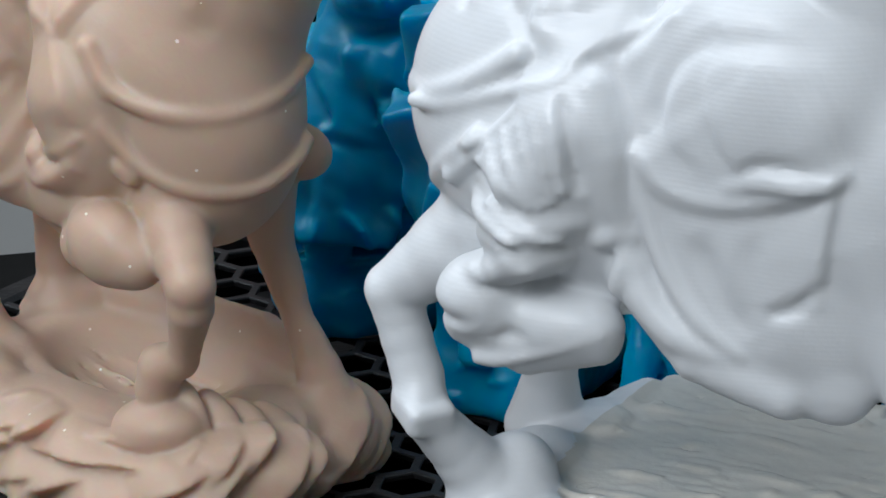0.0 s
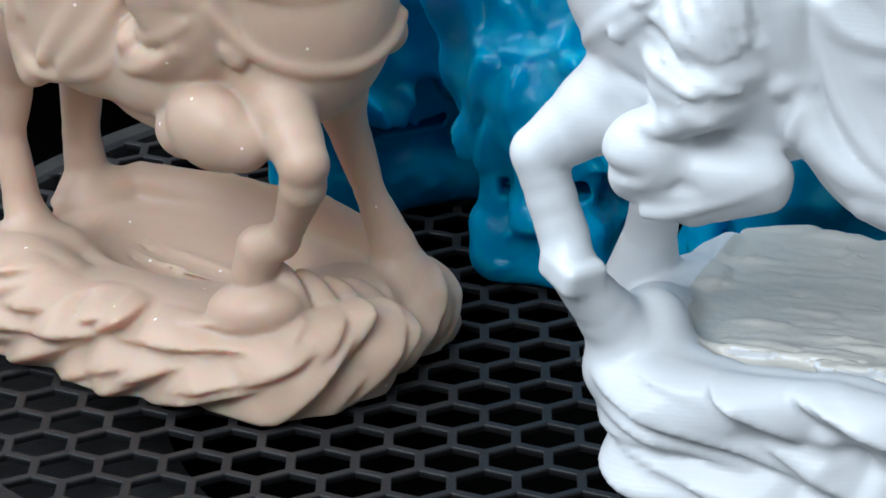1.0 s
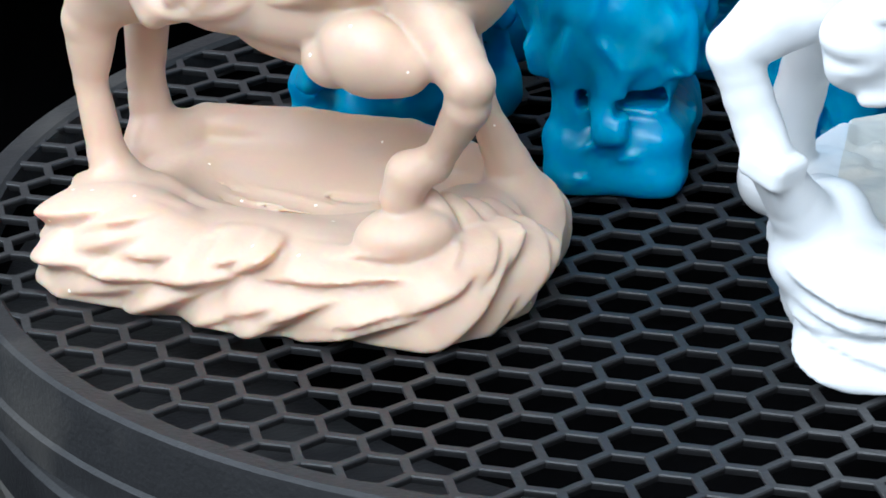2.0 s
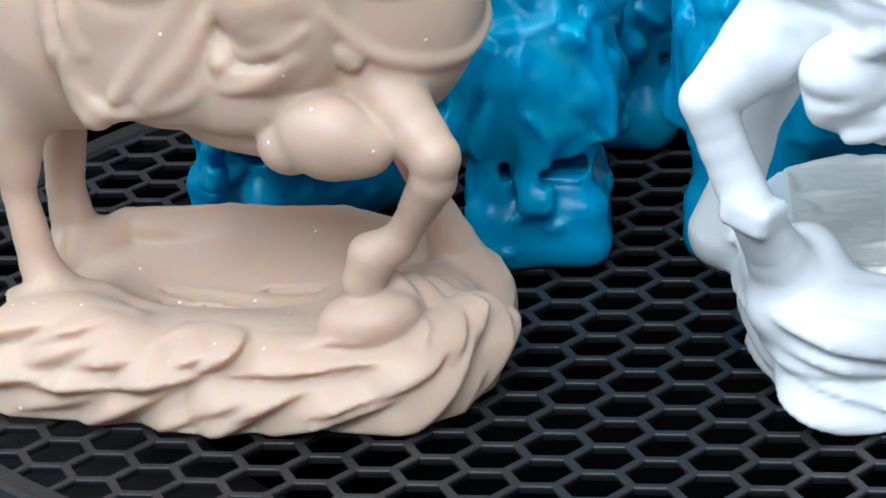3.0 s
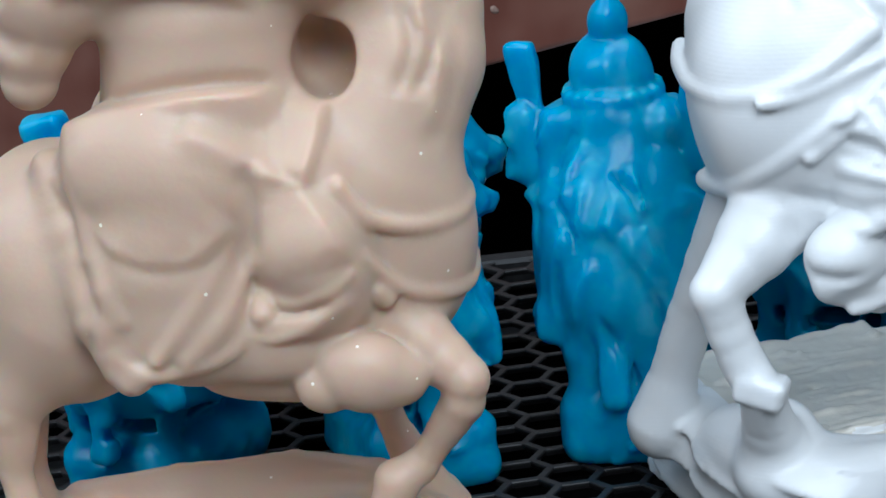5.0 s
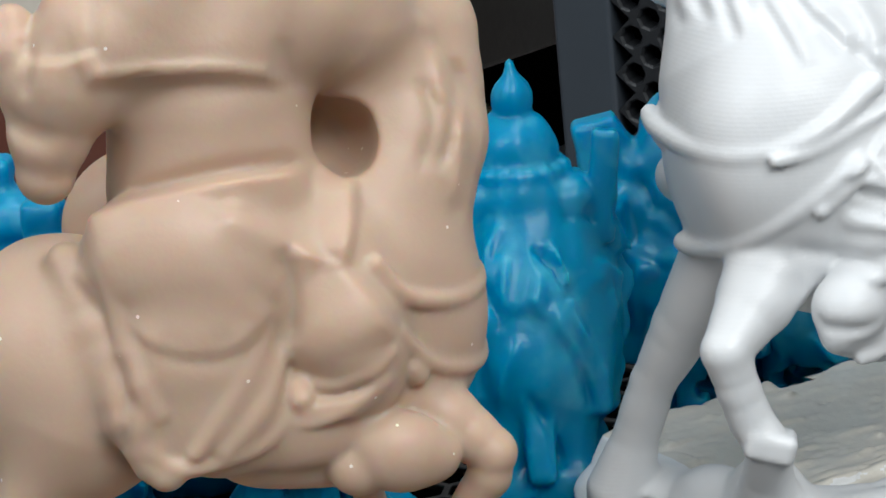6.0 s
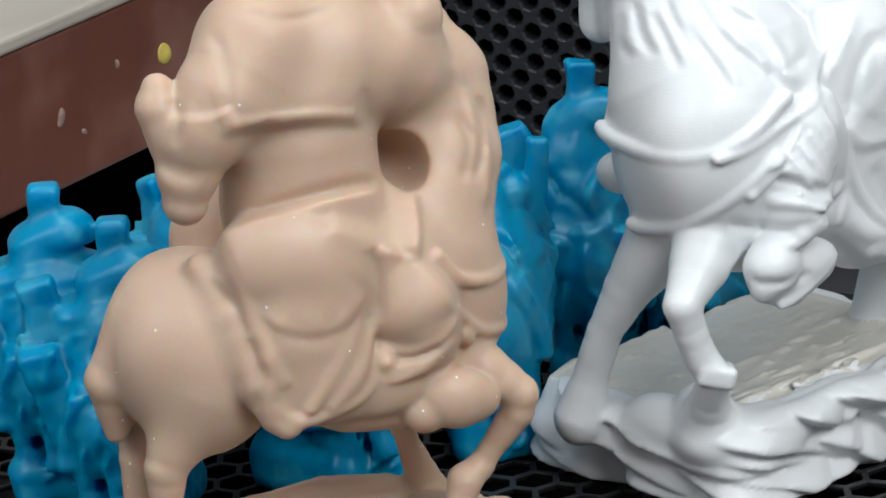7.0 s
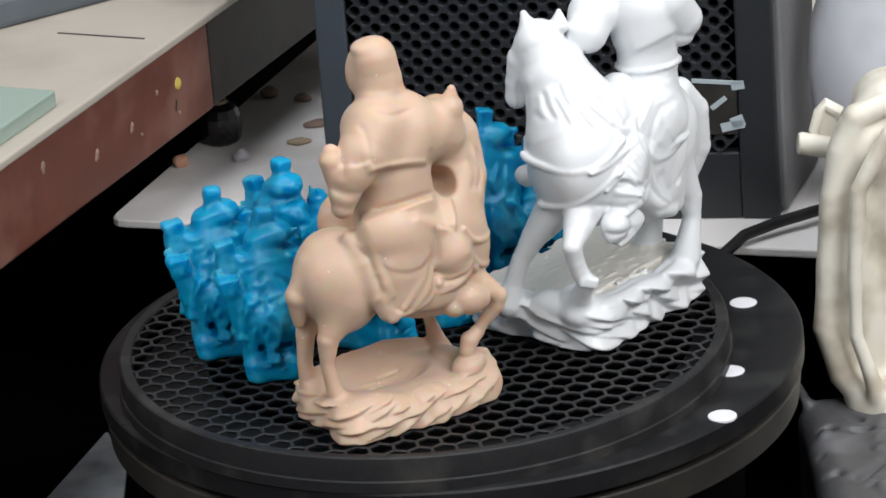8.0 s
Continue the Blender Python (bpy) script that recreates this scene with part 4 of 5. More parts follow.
    # thigh over the skirt, folds of the skirt
    layer(flank, [(-0.3, 6.9), (2.1, 3.1), (5.4, 1.2), (9.8, 0.5), (15.8, 1.3), (21.2, 3.6)], 1.0, 6, 18)
    c.press(flank, [(9.5, 3.1), (12.5, 3.5), (16.3, 3.1), (20.4, 4.4)], [0.3, 0.9, 0.5], 0.6, 1.0)
    line(flank, [(9.8, 4.2), (12.5, 4.9), (16.3, 4.4)], -0.6, 0.7, 18)
    line(flank, [(6.5, -1.3), (8.1, -5.7), (11.9, -11.2)], -0.4, 1.3, 18)
    line(flank, [(11.9, -1.3), (11.4, -5.7), (12.7, -9.0)], -0.3, 1.3, 18)
    layer(flank, [(17.9, -9.0), (18.6, -1.9), (19.6, 3.6)], 1.0, 4, 22)
    line(flank, [(12.7, -9.0), (15.7, -8.5), (18.4, -6.0)], -0.8, 0.8, 18)
    # hanging front strip and the flap below it
    c.press(flank, [(-3.4, 12.4), (-2.3, 6.8), (-1.4, 2.4), (0.2, -1.0)], [2.5, 2.6, 2.4, 2.0], 1.7, 0.5)
    c.press(flank, [(0.2, -2.6), (1.6, -7.0), (4.8, -11.0), (9.2, -13.2)], [1.7, 2.1, 1.9, 1.4], 1.0, 0.5)
    c.press(flank, [(0.4, 6.5), (1.6, 1.0), (3.6, -4.6), (6.8, -9.6), (10.8, -12.9)], [0.5, 0.9, 1.2, 1.2, 0.8], 0.4, 0.5)
    line(flank, [(-6.4, 12.2), (-5.6, 7.3), (-4.6, 2.4)], -0.8, 0.7, 18)
    # coat over the thigh, rein groove
    layer(flank, [(-6.0, 12.7), (-3.8, 15.6), (0.0, 17.1), (4.9, 19.2)], 0.8, 4, 20)
    line(flank, [(-7.6, 13.6), (-9.7, 18.5), (-10.7, 21.8)], -0.6, 0.9, 20)
    # sole of the boot
    c.press(flank, [(-19.3, -10.2), (-17.1, -12.3), (-13.3, -13.5), (-8.3, -12.8), (-2.9, -11.1)], [0.6, 1.0, 0.6], 0.4, 0.5)


def white_statuette():
    c = Clay((-48, -34, -1), (44, 36, 124), 0.46)
    rng = np.random.RandomState(9)
    c.slab((-2.6, -2.1, 6.4), (27.6, 20.6, 7.4), 2.0, 1.0)
    c.slab((17, -17.5, 5.0), (9.5, 8.0, 6.0), 4.5, 1.0)
    # streaky sheet with a torn far edge
    c.slab((-2, -6, 12.6), (26, 17, 1.8), 0.5, 0.3)
    for n in range(16):
        x = -26 + 3.2 * n
        c.slab((x, -20 + rng.uniform(-1.5, 1.5), 12.7), (2.0, 4.5, 1.6), 0.5, 0.3, (0, 0, rng.uniform(-8, 8)))
    for n in range(80):
        x, y, long = rng.uniform(-26, 20), rng.uniform(-21, 14), rng.uniform(3, 9)
        c.limb([(x, y, 14.4), (x + 0.5 * long, y + rng.uniform(-0.4, 0.4), 14.3), (x + long, y + rng.uniform(-0.8, 0.8), 14.4)], [0.2, rng.uniform(0.3, 0.6), 0.2], 0.4, cut=bool(n % 2))
    # rolled lip and carved ledges of rock round the rim
    c.lump((24.5, -8.0, 11), (4.6, 6.0, 4.4), 0.6)
    c.lump((24.4, 6, 7.5), (3.2, 8, 6.4), 1.2, (0, 0, 10))
    c.lump((21.6, 13.5, 7), (4.2, 6, 6.4), 1.2, (0, 0, 25))
    c.limb([(19.5, 17.0, 12.4), (11, 18.6, 12.8), (2, 18.4, 12.6), (-8, 18.8, 12.2), (-18, 17.4, 12.4), (-25, 11.0, 12.2)], [3.0, 2.4, 3.0, 2.2, 3.0, 2.4], 1.6)
    c.facets((-2, -1.5), -90, 17.0, -0.5, 12.0, 5.0, 12)
    # slanting rock that carries the raised hoof
    c.limb([(29.0, 20.8, 24.4), (27.0, 17.0, 19.0), (24.6, 13.0, 13.0)], [2.5, 3.3, 5.2], 1.2)
    c.lump((26.0, 4.0, 12.0), (5.0, 9.0, 5.6), 1.5, (10, 0, 0))
    c.lump((24.0, 12.0, 15.4), (4.4, 5.0, 5.0), 0.8, (30, -15, 20))
    white_horse(c)
    white_rider(c)
    # straps running on round the far side
    c.limb([(28.6, 3, 59), (26.4, -1.4, 60), (20.6, -5.8, 63), (12, -8.0, 66), (2, -7, 67)], [1.3] * 5, 0.6)
    white_drapery(c)
    c.ripple(4.4, 0.13, 8).floor()

    def pick(mid, nor):
        x, y, z = mid.T
        sheet = (x > -28.5) & (x < 24.5) & (y < 14.5 + 0.9 * np.sin(x * 0.9) + 0.5 * np.sin(x * 2.1)) & (x + 0.35 * y < 24.5 + 0.5 * np.sin(y * 1.3))
        return ((z < 15.6) & (z > 10.6) & ((nor[:, 2] > 0.25) | (y < -20)) & sheet).astype(int)
    me = c.mesh("rider_statuette", [WHITE, GREYRES], pick)
    ob = new("rider_statuette", me)
    ob.matrix_world = pose(54 * MM, 4 * MM, 0.3 * MM, 0, 0, 228)
    return tagged(ob, "white resin statuette of a rider on a striding horse", "statuette", "resin statuettes on the grille")


def blue_mesh(seed, height, knob=False):
    """A small rider on a stout horse that stands on a rough block; the horse looks along x."""
    c = Clay((-24, -19, -1), (24, 19, 62), 0.42)
    rng = np.random.RandomState(seed)
    # rough block
    c.slab((0, 0, 4.2), (12.6, 8.4, 4.8), 3.4, 0.8)
    rocks(c, rng, 0, 0, 11.8, 7.6, 7, 18, 1.5)
    c.lump((9.5, 0, 5.2), (4.6, 6.6, 4.4), 1.0)
    # four short legs, belly and quarters
    for x, y, lean in ((8.6, -4.2, 0.8), (8.2, 4.2, -0.6), (-8.6, -4.4, 0.6), (-8.8, 4.4, -0.8)):
        c.limb([(x, y * 0.9, 17), (x + lean, y, 12.5), (x + 0.4 * lean, y, 7.5)], [3.6, 2.1, 2.6], 1.0)
    c.slab((0, 0, 16.5), (11.6, 7.4, 7.4), 4.0, 1.5)
    c.lump((0, 0, 19.6), (13.0, 6.6, 6.4), 2)
    c.lump((-8.6, 0, 20.6), (6.6, 7.4, 7.4), 2)
    c.lump((9.0, 0, 21.2), (6.4, 7.0, 7.8), 2)
    c.slab((-12.6, 0, 13.5), (1.6, 1.9, 6.5), 1.2, 1.2, (0, 10, 0))
    # neck, head tucked in, ears
    c.limb([(10.5, 0.4, 24), (13.6, 1.0, 31), (13.4, 1.2, 35)], [5.6, 4.4, 3.2], 1.5)
    c.limb([(13.6, 1.2, 35), (17.0, 2.2, 30.5), (17.6, 2.6, 28.5)], [3.0, 2.4, 1.9], 1.0)
    c.limb([(12.6, -0.4, 36), (12.4, -0.8, 39)], [1.3, 0.5], 0.5)
    c.limb([(12.6, 2.6, 36), (12.4, 3.0, 39)], [1.3, 0.5], 0.5)
    # robe over both flanks with its skirts and boots
    for side in (-1, 1):
        c.lump((0.5, 6.8 * side, 24.5), (7.6, 3.6, 6.6), 1.4, (14 * side, 10, 0))
        c.slab((-4.5, 7.6 * side, 19.5), (5.6, 2.2, 6.6), 1.2, 0.8, (6 * side, 12, 6 * side))
        c.slab((-9.0, 6.6 * side, 22.0), (3.2, 1.4, 6.6), 1.1, 0.8, (9 * side, -14, 14 * side))
        c.limb([(5.5, 7.6 * side, 22), (6.6, 8.2 * side, 17), (8.6, 8.4 * side, 14.8)], [2.8, 2.2, 1.8], 0.8)
    # belted body, shoulders, bent arms
    c.limb([(-1.5, 0, 26), (-1.2, 0, 32), (-0.6, 0, 37)], [9.0, 7.0, 7.0], 1.5)
    c.lump((-3.5, 0, 24), (9.5, 9.6, 7.5), 1.5)
    c.slab((-0.6, 0, 37.0), (5.0, 9.0, 3.4), 2.4, 1.2)
    c.lump((-1.5, 0, 31), (8.4, 9.6, 8.0), 1.2)
    ring = [(-1.3 + 6.3 * math.cos(t), 6.5 * math.sin(t), 31.6) for t in (2 * math.pi * n / 20 for n in range(21))]
    c.limb(ring, [0.7] * 21, 0.4)
    c.limb([(-0.5, -7.6, 37), (1.0, -9.8, 32), (5.0, -7.0, 30)], [3.4, 3.0, 2.4], 1.0)
    c.limb([(-0.5, 7.6, 37), (-1.5, 10.4, 33.4), (-1.8, 11.8, 39.0)], [3.4, 3.0, 2.2], 1.0)
    if knob:
        c.lump((0, 0, 43.6), (5.2, 5.6, 5.0), 0.8)
        c.lump((-1.5, 0, 23), (12.0, 11.8, 16.0), 1.5)
        c.slab((0, 0, 9), (10.0, 6.6, 5.0), 3.0, 1.5)
        ring = [(5.6 * math.cos(t), 6.0 * math.sin(t), 41.4) for t in (2 * math.pi * n / 20 for n in range(21))]
        c.limb(ring, [0.9] * 21, 0.5)
        c.lump((0, 0, 49.2), (2.9, 2.9, 3.0), 0.5)
        c.limb([(0, 0, 50.6), (0, 0, 53.4)], [1.6, 0.4], 0.6)
        c.slab((-1, 10.8, 40), (1.4, 1.8, 7.5), 0.6, 0.5, (-6, 0, 0))
        c.slab((-2, -10.6, 39), (1.4, 1.6, 6.5), 0.6, 0.5, (8, 0, 0))
    else:
        # plain head in a swept cap with a square knot, and a blunt blade held up
        c.lump((0, 0, 42.4), (5.4, 5.6, 5.4), 1.4)
        c.lump((-0.4, -2.4, 45.0), (5.2, 6.2, 4.0), 0.8, (-12, 0, 0))
        c.limb([(-0.5, -7.0, 44.6), (-0.8, -9.6, 46.2)], [1.8, 0.8], 0.6)
        c.slab((0, -0.8, 48.8), (2.1, 2.3, 4.8), 0.7, 1.0, (4, 0, 8))
        c.slab((-1.9, 10.6, 39.4), (2.4, 2.9, 5.4), 0.8, 1.6, (-12, 0, 10))
        c.slab((-6.4, 9.4, 26.6), (2.4, 3.0, 8.4), 0.9, 2.0, (-11, -10, 0))
    if not knob:
        c.slab((0.5, 0, 11.6), (5.2, 30, 0.9), 0.4, 0.3, cut=True)
        c.slab((0, -3.2, 11.8), (30, 2.6, 1.2), 0.5, 0.3, cut=True)
        c.slab((0, 3.4, 11.8), (30, 0.7, 1.2), 0.4, 0.3, cut=True)
    # ragged folds of the robe
    for view, w in ((((-9, 0, 26), 0, -20), 7), (((0, -8, 26), 90, -20), 10), (((0, 8, 26), -90, -20), 10), (((10, 0, 24), 180, -20), 6)):
        for n in range(13):
            a, b = rng.uniform(-w, w), rng.uniform(-9, 13)
            slope, long = rng.choice((-0.6, 0.6, 1.0, -0.2)), rng.uniform(4, 9)
            c.etch(view, [(a, b), (a + 0.5 * slope * long, b - 0.5 * long), (a + 0.7 * slope * long, b - long)], rng.choice((-0.8, 0.7, 0.9)), rng.uniform(0.6, 1.0))
        c.etch(view, [(-w, 3), (-2, 0.2), (3, 1.6), (w, 4)], 0.8, 3, True)
    c.ripple(2.6, 0.3, seed).ripple(1.1, 0.12, seed + 7).floor()
    return c.mesh("warrior_statuette", [BLUE], scale=height / 54.0, wide=1.0 if knob else 1.05)


def blue_statuettes():
    a, b, d = blue_mesh(2, 52.0), blue_mesh(5, 57.0), blue_mesh(11, 61.0, knob=True)
    for me, x, y, rz in ((a, -62, 2, 96), (a, -45.5, -19, 92), (a, -41, 24, 36), (b, -16, -6, 140), (d, 8, 13, 106), (b, 23, 41, 98), (a, 41, 48, 60)):
        ob = new("warrior_statuette", me)
        ob.matrix_world = pose(x * MM, y * MM, 0.3 * MM, 0, 0, rz)
        tagged(ob, "small translucent blue resin statuette of a helmeted rider", "statuette", "blue statuettes on the grille")


peach_statuette()
white_statuette()
blue_statuettes()

# ---- behind: board, case, table, clutter ----
TABLE_TURN = radians(66.0)
TABLE_X = -101.6


def slab_outline(points, z0, z1, round_r=0.0, inset=0.5):
    """A flat plate from an outline (mm), with softly rounded corners."""
    pts = [Vector((x, y)) for x, y in points]
    out = []
    for i, p in enumerate(pts):
        if not round_r:
            out.append(p)
            continue
        a, b = (pts[i - 1] - p).normalized(), (pts[(i + 1) % len(pts)] - p).normalized()
        for q in range(5):
            s = q / 4
            out.append((p + a * round_r) * (1 - s) ** 2 + p * 2 * s * (1 - s) + (p + b * round_r) * s ** 2)
    mid = sum(out, Vector((0, 0))) / len(out)
    bm = bmesh.new()
    rings = []
    for z, k in ((z0, inset), (z0 + inset, 0), (z1 - inset, 0), (z1, inset)):
        rings.append([bm.verts.new(Vector((*(p + (mid - p).normalized() * k), z)) * MM) for p in out])
    n = len(out)
    for a, b in zip(rings, rings[1:]):
        for k in range(n):
            bm.faces.new((a[k], a[(k + 1) % n], b[(k + 1) % n], b[k]))
    bm.faces.new(rings[0][::-1])
    bm.faces.new(rings[-1])
    bmesh.ops.recalc_face_normals(bm, faces=bm.faces[:])
    return bm


def board():
    bm = slab_outline([(-110, 178), (215, 71), (260, 420), (-14, 424)], -25, -22, 6.0)
    tagged(part("board", bm, BOARD, None), "dusty white board with brown stains, behind the fan", "board")
    # Support under the board, its black standing in for the shaded gap.
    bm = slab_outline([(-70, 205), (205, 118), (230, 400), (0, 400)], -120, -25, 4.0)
    tagged(part("cabinet", bm, DEEP_SHADE, None), "low cabinet carrying the white board, shade put into its black", "cabinet")


board()


def bottle():
    base = empty("ink_bottle", -72, 251, -22)
    bm = bm_lathe([(0, 0), (6.0, 0), (7.4, 1.2), (8.2, 5.5), (7.9, 10.5), (6.8, 13.6), (4.4, 15.2), (2.8, 15.6)], 12)
    part("body", bm, BOTTLE, base)
    part("collar", bm_lathe([(2.8, 15.2), (3.4, 15.4), (3.4, 16.2), (2.4, 16.4)], 20), TAN, base, "pale paper collar")
    part("cap", bm_lathe([(2.4, 16.2), (2.0, 17.8), (1.4, 18.3), (0, 18.4)], 16), BOTTLE, base)
    return tagged(base, "squat faceted black bottle standing on the white board", "bottle")


bottle()


def pebble(name, x, y, z, r, mat, seed, label, category="stone"):
    c = Clay((-r[0] - 2, -r[1] - 2, -r[2] - 1), (r[0] + 2, r[1] + 2, r[2] + 2), 0.35)
    c.lump((0, 0, 0), r, 0.5)
    rng = np.random.RandomState(seed)
    for _ in range(5):
        d = rng.normal(size=3)
        d /= np.linalg.norm(d)
        c.lump(d * np.array(r) * 0.55, [q * 0.55 for q in r], 0.8)
    c.ripple(1.4, 0.16, seed).floor(-r[2] * 0.7)
    ob = new(name, c.mesh(name, [mat]))
    ob.matrix_world = pose(x * MM, y * MM, (z + r[2] * 0.7) * MM, 0, 0, 20 * seed)
    return tagged(ob, label, category)


pebble("stone", -86.0, 228, -22, (3.4, 2.8, 2.6), ORANGE, 3, "small orange stone lying on the white board")
pebble("stone", -64.0, 229, -22, (3.4, 2.8, 2.4), LILAC, 5, "small pale lilac stone lying on the board")
pebble("stone", -55.0, 299, -22, (4.2, 3.2, 2.0), PINKSTONE, 6, "pinkish brown stone lying on the board")
pebble("stone", -42.0, 290, -22, (3.2, 2.4, 1.6), PINKSTONE, 8, "pinkish brown stone beside the case")
pebble("crumb", -43.0, 243, -22, (4.6, 3.2, 1.0), TAN, 9, "flat pale brown crumb of dirt on the board", "dirt")
pebble("crumb", -36.0, 262, -22, (6.0, 3.6, 0.9), PINKSTONE, 10, "flat reddish brown crumb of dirt on the board", "dirt")


def perforated_case():
    turn = -9.8
    base = empty("computer_case", 46.4, 143.6, -22, turn)
    w, d, h = 156.0, 70.0, 240.0
    left, right = -w / 2, w / 2
    # perforated front with round dimples
    verts, faces, seen = [], [], {}

    def vert(x, y, z):
        key = (round(x, 3), round(y, 3), round(z, 3))
        if key not in seen:
            seen[key] = len(verts)
            verts.append((x * MM, y * MM, z * MM))
        return seen[key]
    px, pz = 6.8, 6.3
    x0, z0 = left + 14.0, 27.0
    cols, rows = 19, 60
    for j in range(rows):
        for i in range(cols):
            cx, cz = x0 + px * (i + 0.5 * (j % 2)), z0 + 0.5 * pz * j
            rings = []
            for r, y in ((None, 0.0), (2.15, 0.0), (1.8, 0.5), (1.7, 4.0)):
                ring = []
                for k in range(8):
                    a = k * math.pi / 4
                    if r is None:
                        e = 1.0 if k % 2 == 0 else 0.5
                        ring.append(vert(cx + px / 2 * (e * round(math.cos(a)) if k % 2 == 0 else 0.5 * math.copysign(1, math.cos(a))), y,
                                         cz + pz / 2 * (e * round(math.sin(a)) if k % 2 == 0 else 0.5 * math.copysign(1, math.sin(a)))))
                    else:
                        ring.append(vert(cx + r * math.cos(a), y, cz + r * math.sin(a)))
                rings.append(ring)
            for a, b in zip(rings, rings[1:]):
                for k in range(8):
                    faces.append((a[k], a[(k + 1) % 8], b[(k + 1) % 8], b[k]))
    tagged(mesh_object("perforated_front", verts, faces, CASE, parent=base), "black panel with staggered round holes")
    xl, xr = x0 - px / 2, x0 + px * cols
    part("frame", bm_box((left + xl) / 2, 3, h / 2, xl - left, 7, h, 0.8), CASEBLUE, base)
    part("frame", bm_box((xr + right) / 2, 3, h / 2, right - xr, 7, h, 0.8), CASE, base)
    part("frame", bm_box((xl + xr) / 2, 3, (z0 - 2.8) / 2, xr - xl, 6, z0 - 2.8, 0.8), CASE, base)
    # Block behind the holes, blackened as the unlit inside.
    part("body", bm_box(0, 8 + d / 2, h / 2, w - 3, d, h - 1, 1.5), DEEP_SHADE, base)
    side = bm_box(0, 24, h / 2, 4, 50, h - 2, 1.2)
    bmesh.ops.transform(side, matrix=pose((right + 0.4) * MM, 0.006, 0, 0, 0, -9), verts=side.verts)
    part("side_panel", side, CASESIDE, base, "grey side panel standing a little off")
    # torn sticker: a dark smudge of old glue with white scraps
    rot = Matrix.Rotation(radians(3), 4, "Y")
    part("glue_mark", bm_box(right - 24.5, -0.35, 40.0, 23, 0.5, 18, 0.2), GLUE, base, "dark mark of an old sticker")
    for x, z, sx, sz, tilt in ((right - 19.6, 50.0, 17, 1.6, 4), (right - 12.5, 48.6, 4.5, 3.0, -8), (right - 19.2, 42.4, 6.4, 1.8, -38), (right - 14.8, 34.2, 8.0, 3.2, -12),
                               (right - 13.0, 35.6, 4.5, 4.0, -20)):
        bm = bm_box(0, 0, 0, sx, 0.4, sz, 0.15, Matrix.Rotation(radians(tilt), 4, "Y"))
        bmesh.ops.translate(bm, vec=Vector((x, -0.85, z)) * MM, verts=bm.verts)
        part("sticker_scrap", bm, SCRAP, base, "torn bluish white sticker scrap")
    return tagged(base, "black computer case with a perforated front panel", "computer case")


perforated_case()


def red_table():
    base = empty("side_table", TABLE_X, 126, 10, math.degrees(TABLE_TURN))
    part("edge", bm_box(-96, 15, 16, 348, 30, 32, 1.2), REDWOOD, base, "scuffed red-brown laminate edge")
    # Far stretch of the same edge, darkened by colour to imitate a cast shadow.
    part("edge", bm_box(489, 15.4, 16, 822, 30, 32, 1.2), SHADE_AND_MARKS, base, "far stretch of the edge with shade put into its colour")
    part("tabletop", bm_box(316, 233, 33.5, 1180, 468, 3.4, 1.0), TABLETOP, base, "cream table top")
    part("seam", bm_box(48, 26, 35.25, 1.0, 34, 0.4, 0.1), SHADE_AND_MARKS, base, "dark seam in the table top")
    # Added black block that fills the space below the table top as shade.
    part("panel", bm_box(316, 300, -65, 1100, 300, 130, 2), DEEP_SHADE, base)
    # chipped laminate: one yellow chip, pale scuffs
    for u, z, su, sz, mat, label in ((52, 18.0, 4.4, 4.2, YELLOW, "yellow chip in the laminate"), (49.5, 11.0, 1.4, 4.6, SHADE_AND_MARKS, "dark scratch"), (51.5, 7.4, 1.8, 2.0, SCUFF, "pale scuff"),
                                     (36, 20.0, 1.2, 2.2, SCUFF, "pale scuff"), (-10, 14.0, 2.0, 5.2, SCUFF, "pale scuff"), (16, 14.5, 1.8, 4.4, SCUFF, "pale scuff"),
                                     (23, 9.5, 2.4, 1.4, SCUFF, "pale scuff"), (-46, 23, 3.0, 4.6, SCUFF, "pale scuff")):
        c = Clay((-su, -1.5, -sz), (su, 1.5, sz), 0.3)
        c.lump((0, 0, 0), (su / 2, 0.45, sz / 2), 0.3, (0, 20, 0)).ripple(0.8, 0.25, int(z))
        ob = new("chip", c.mesh("chip", [mat]))
        ob.parent = base
        ob.matrix_local = pose(u * MM, 0.0, z * MM)
        tagged(ob, label)
    return tagged(base, "cream table with a scuffed red-brown edge", "table")


red_table()


def on_table(name, bm, mat, label, category):
    ob = part(name, bm, mat)
    ob.matrix_world = pose((TABLE_X) * MM, 0.126, 0.045, 0, 0, math.degrees(TABLE_TURN))
    return tagged(ob, label, category)


on_table("glass_plate", bm_box(-115, 82, 3.1, 186, 152, 6, 0.8), GLASS, "thick green-edged glass plate lying on the table", "glass plate")
bar = bm_box(0, 0, 6, 260, 46, 12, 2.5)
bmesh.ops.transform(bar, matrix=pose(0.074, 0.075, 0, 0, 0, -33), verts=bar.verts)
on_table("metal_bar", bar, BAR, "dark blue-grey metal bar lying on the table", "bar")


def cable():
    pts = [(160, 150, -18), (146, 131, -18.5), (133, 121, -17), (121, 115.5, -17.6), (109, 108, -18.4), (99, 95, -21), (92, 84, -24), (80, 72, -28)]
    return tagged(part("cable", bm_tube(pts, 2.0, 16), BLACK, None, "", True), "black rubber cable running over the board", "cable")


cable()


def grey_pot():
    bm = bm_lathe([(0, -22), (22, -22), (26, -14), (31.5, 6), (33.5, 24), (32, 40), (27.5, 54), (24, 66), (22, 100), (21, 180), (0, 182)], 64, 170, 150)
    return tagged(part("pot", bm, POT, None, "", True), "large pale grey plastic pot standing on the board", "pot")


grey_pot()


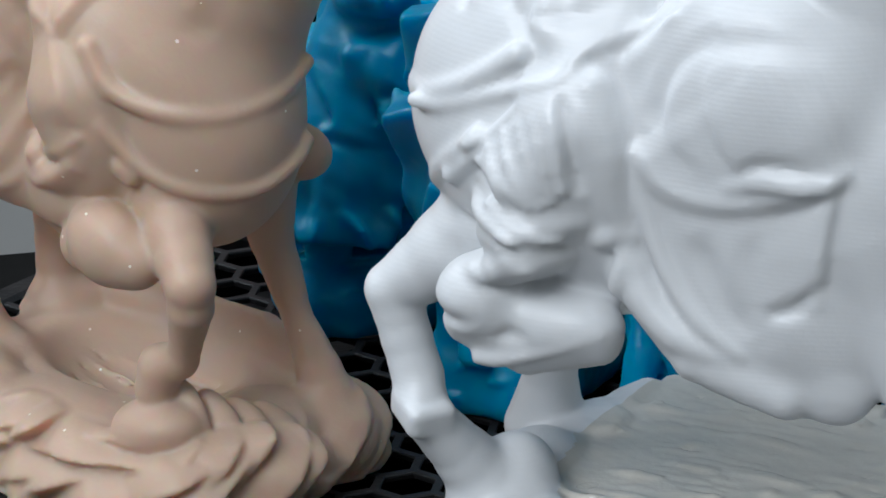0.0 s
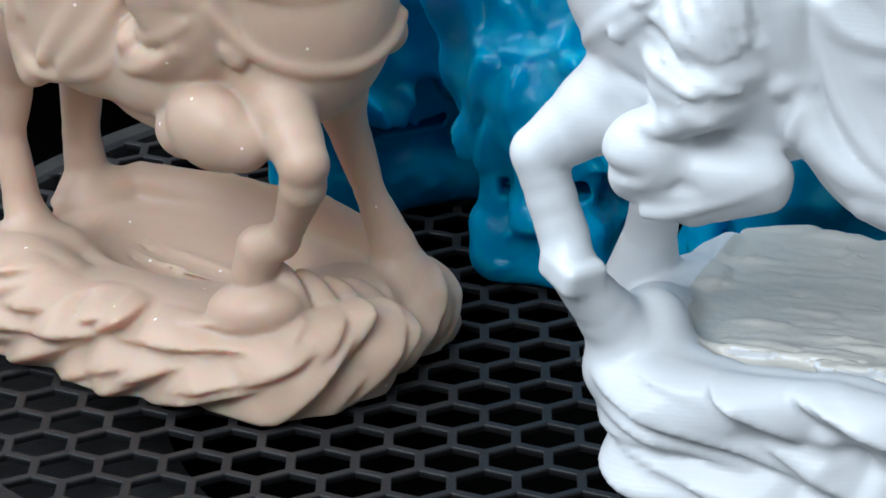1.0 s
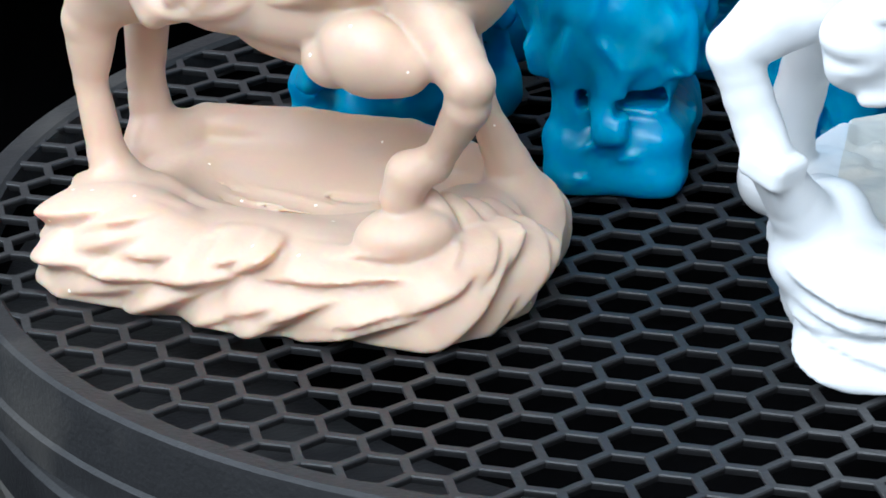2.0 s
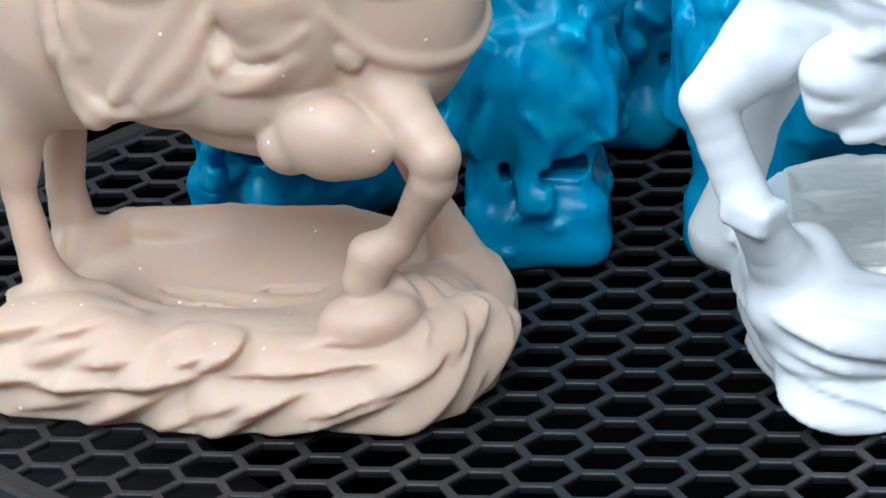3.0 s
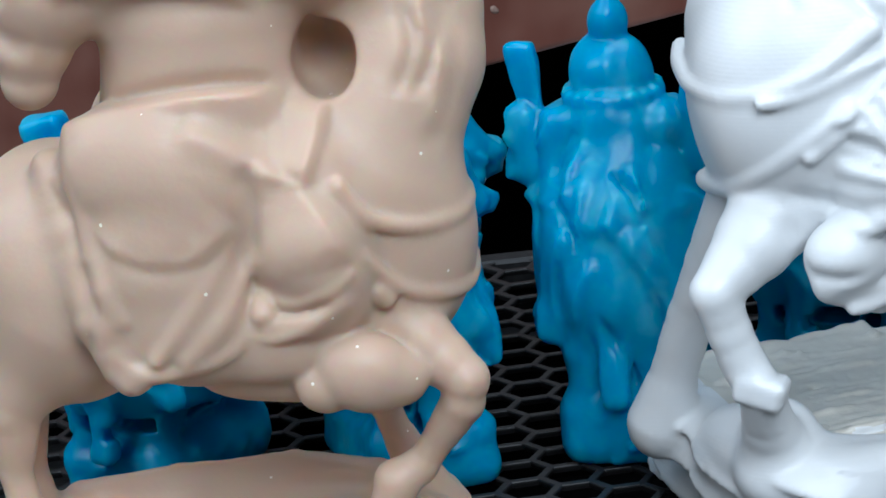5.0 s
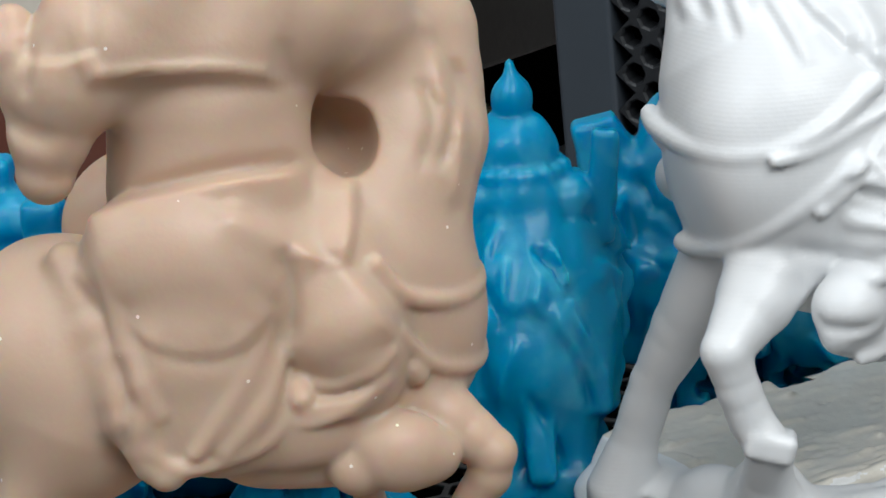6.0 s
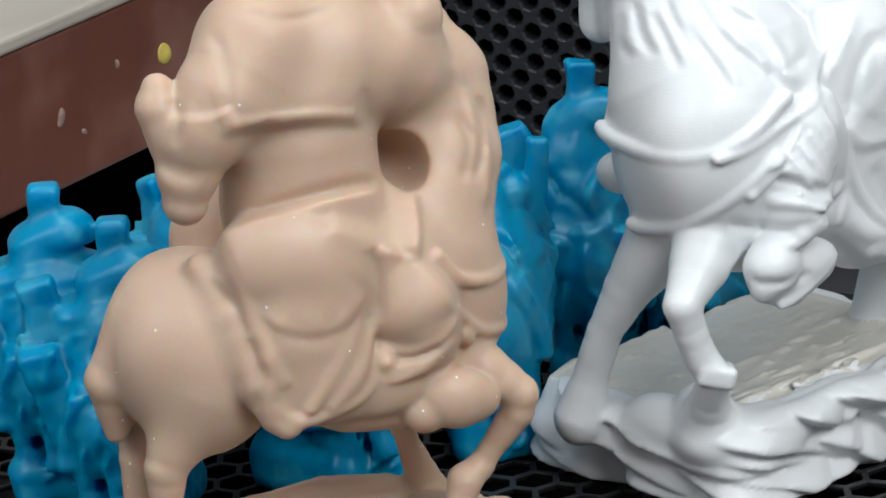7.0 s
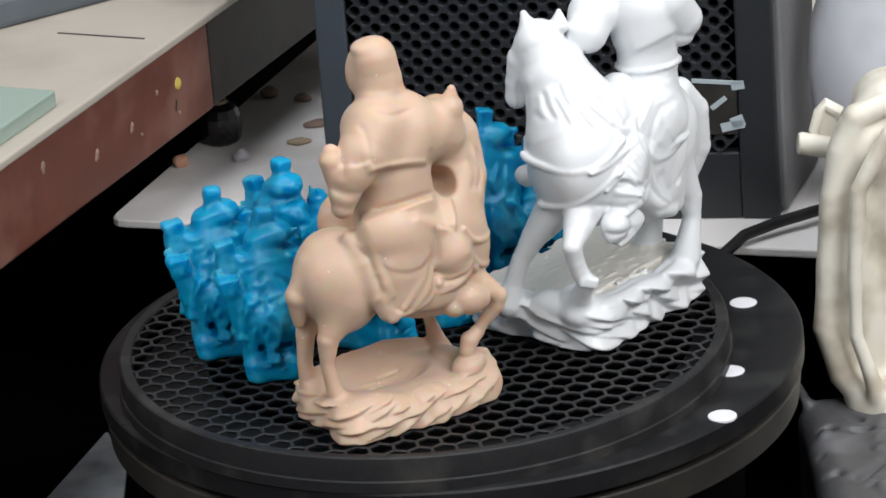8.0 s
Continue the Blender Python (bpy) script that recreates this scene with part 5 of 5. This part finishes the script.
def fitting():
    base = empty("pipe_fitting", 133, 80, 0)
    part("tube", bm_tube([(-7.5, 0, 23.4), (-6.8, 0, 23.3), (5, 0, 20.4)], [3.2, 3.7, 3.7], 24), CREAM, base, "", True)
    part("bracket", bm_tube([(-2, 2, 26), (0.2, 2, 33), (2, 2, 35.4), (6.5, 2, 32.4), (8.5, 2, 29), (4.6, 2, 21)], [1.8, 2.0, 2.2, 2.2, 2.2, 2.0], 12), CREAM, base, "", True)
    part("web", bm_box(2.4, 2.6, 27.5, 7, 1.4, 11, 0.5), CREAM, base)
    part("stem", bm_tube([(5, 1, 21), (8, 0, 8), (9, 0, -18)], [2.6, 2.6, 2.6], 14), CREAM, base, "", True)
    return tagged(base, "small cream plastic pipe fitting with a bracket", "pipe fitting")


fitting()


def moulded_chair():
    c = Clay((116, 20, -121), (212, 110, 56), 1.0)
    c.slab((167, 76, -12), (26, 16, 58), 12, 4, (0, 3, 0))
    c.lump((146, 66, 26), (9, 10, 14), 4)
    outer = [(153, 60, 42), (142.5, 60, 38), (137.5, 60, 27), (134, 60, 12), (132.0, 60, -8), (130.4, 60, -34), (135.4, 58, -50), (146, 58, -64), (160, 60, -72)]
    inner = [(152, 52, 35), (141.4, 52, 16), (139.4, 52, -12), (139.2, 51, -34), (145.0, 50, -54), (156, 50, -66)]
    c.limb(outer, [3.5, 4.4, 4.0, 3.6, 3.8, 4.2, 4.4, 5.0, 6], 1.5)
    c.limb(inner, [2.6, 2.6, 2.4, 2.6, 2.8, 3.0], 1.0)
    c.lump((140, 64, -14), (9, 7, 52), 3)
    c.lump((148, 55, -12), (4.0, 7, 17), 2.0, cut=True)
    c.lump((152, 58, -62), (16, 12, 11), 3)
    c.limb([(136.6, 55, 24), (135.6, 55.4, -6), (134.6, 55, -36), (140, 53.4, -53)], [0.7, 0.9, 0.9, 0.8], 0.8, cut=True)
    c.limb([(156, 60, -66), (155, 60, -121)], [9, 8], 2)
    c.ripple(7, 0.3, 2).floor(-120)
    ob = new("moulded_plastic_stand", c.mesh("moulded_plastic_stand", [CREAM]))
    return tagged(ob, "cream moulded plastic stand with rolled dusty edges", "plastic stand")


moulded_chair()


def bag():
    c = Clay((112, -40, -121), (176, 84, -54), 1.0)
    c.slab((142, 20, -90), (22, 50, 29), 9, 2)
    rng = np.random.RandomState(4)
    for _ in range(26):
        x, y = rng.uniform(122, 160), rng.uniform(-28, 66)
        c.limb([(x, y, -62), (x + rng.uniform(-12, 12), y + rng.uniform(-14, 14), -61 + rng.uniform(-3, 1))], [1.6, 0.8], 2.5, cut=bool(rng.randint(2)))
        z = rng.uniform(-110, -66)
        c.limb([(x, -30, z), (x + rng.uniform(-12, 12), -30, z + rng.uniform(-8, 8))], [1.8, 0.8], 2.5, cut=bool(rng.randint(2)))
    c.ripple(6, 0.5, 7).floor(-120)
    ob = new("bag", c.mesh("bag", [BAG]))
    return tagged(ob, "crumpled dark grey plastic bag beside the fan", "bag")


bag()


def cloth():
    bm = slab_outline([(-122, 211), (-182, 30), (-112, 30), (-113, 176)], -120, -117.5, 3.0)
    return tagged(part("cloth", bm, CLOTH, None), "light grey cloth lying on the dark bench", "cloth")


cloth()

# ---- the room ----


def room():
    def wall(name, c, s, mat):
        return tagged(part(name, bm_box(*c, *s), mat, None), "plain room surface", kind="structure")
    wall("floor", (0, 0, -760), (4400, 4400, 20), FLOOR)
    wall("ceiling", (0, 0, 1710), (4400, 4400, 20), WALL)
    wall("wall_north", (0, 2210, 475), (4400, 20, 2450), WALL)
    wall("wall_south", (0, -2210, 475), (4400, 20, 2450), WALL)
    wall("wall_east", (2210, 0, 475), (20, 4400, 2450), WALL)
    wall("wall_west", (-2210, 0, 475), (20, 4400, 2450), WALL)
    # Bench top in shade black so that the lamps leave it unlit.
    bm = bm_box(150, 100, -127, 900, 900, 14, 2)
    bench = tagged(part("workbench", bm, DEEP_SHADE, None), "workbench under the fan, shade put into its black", "workbench")
    return bench


room()
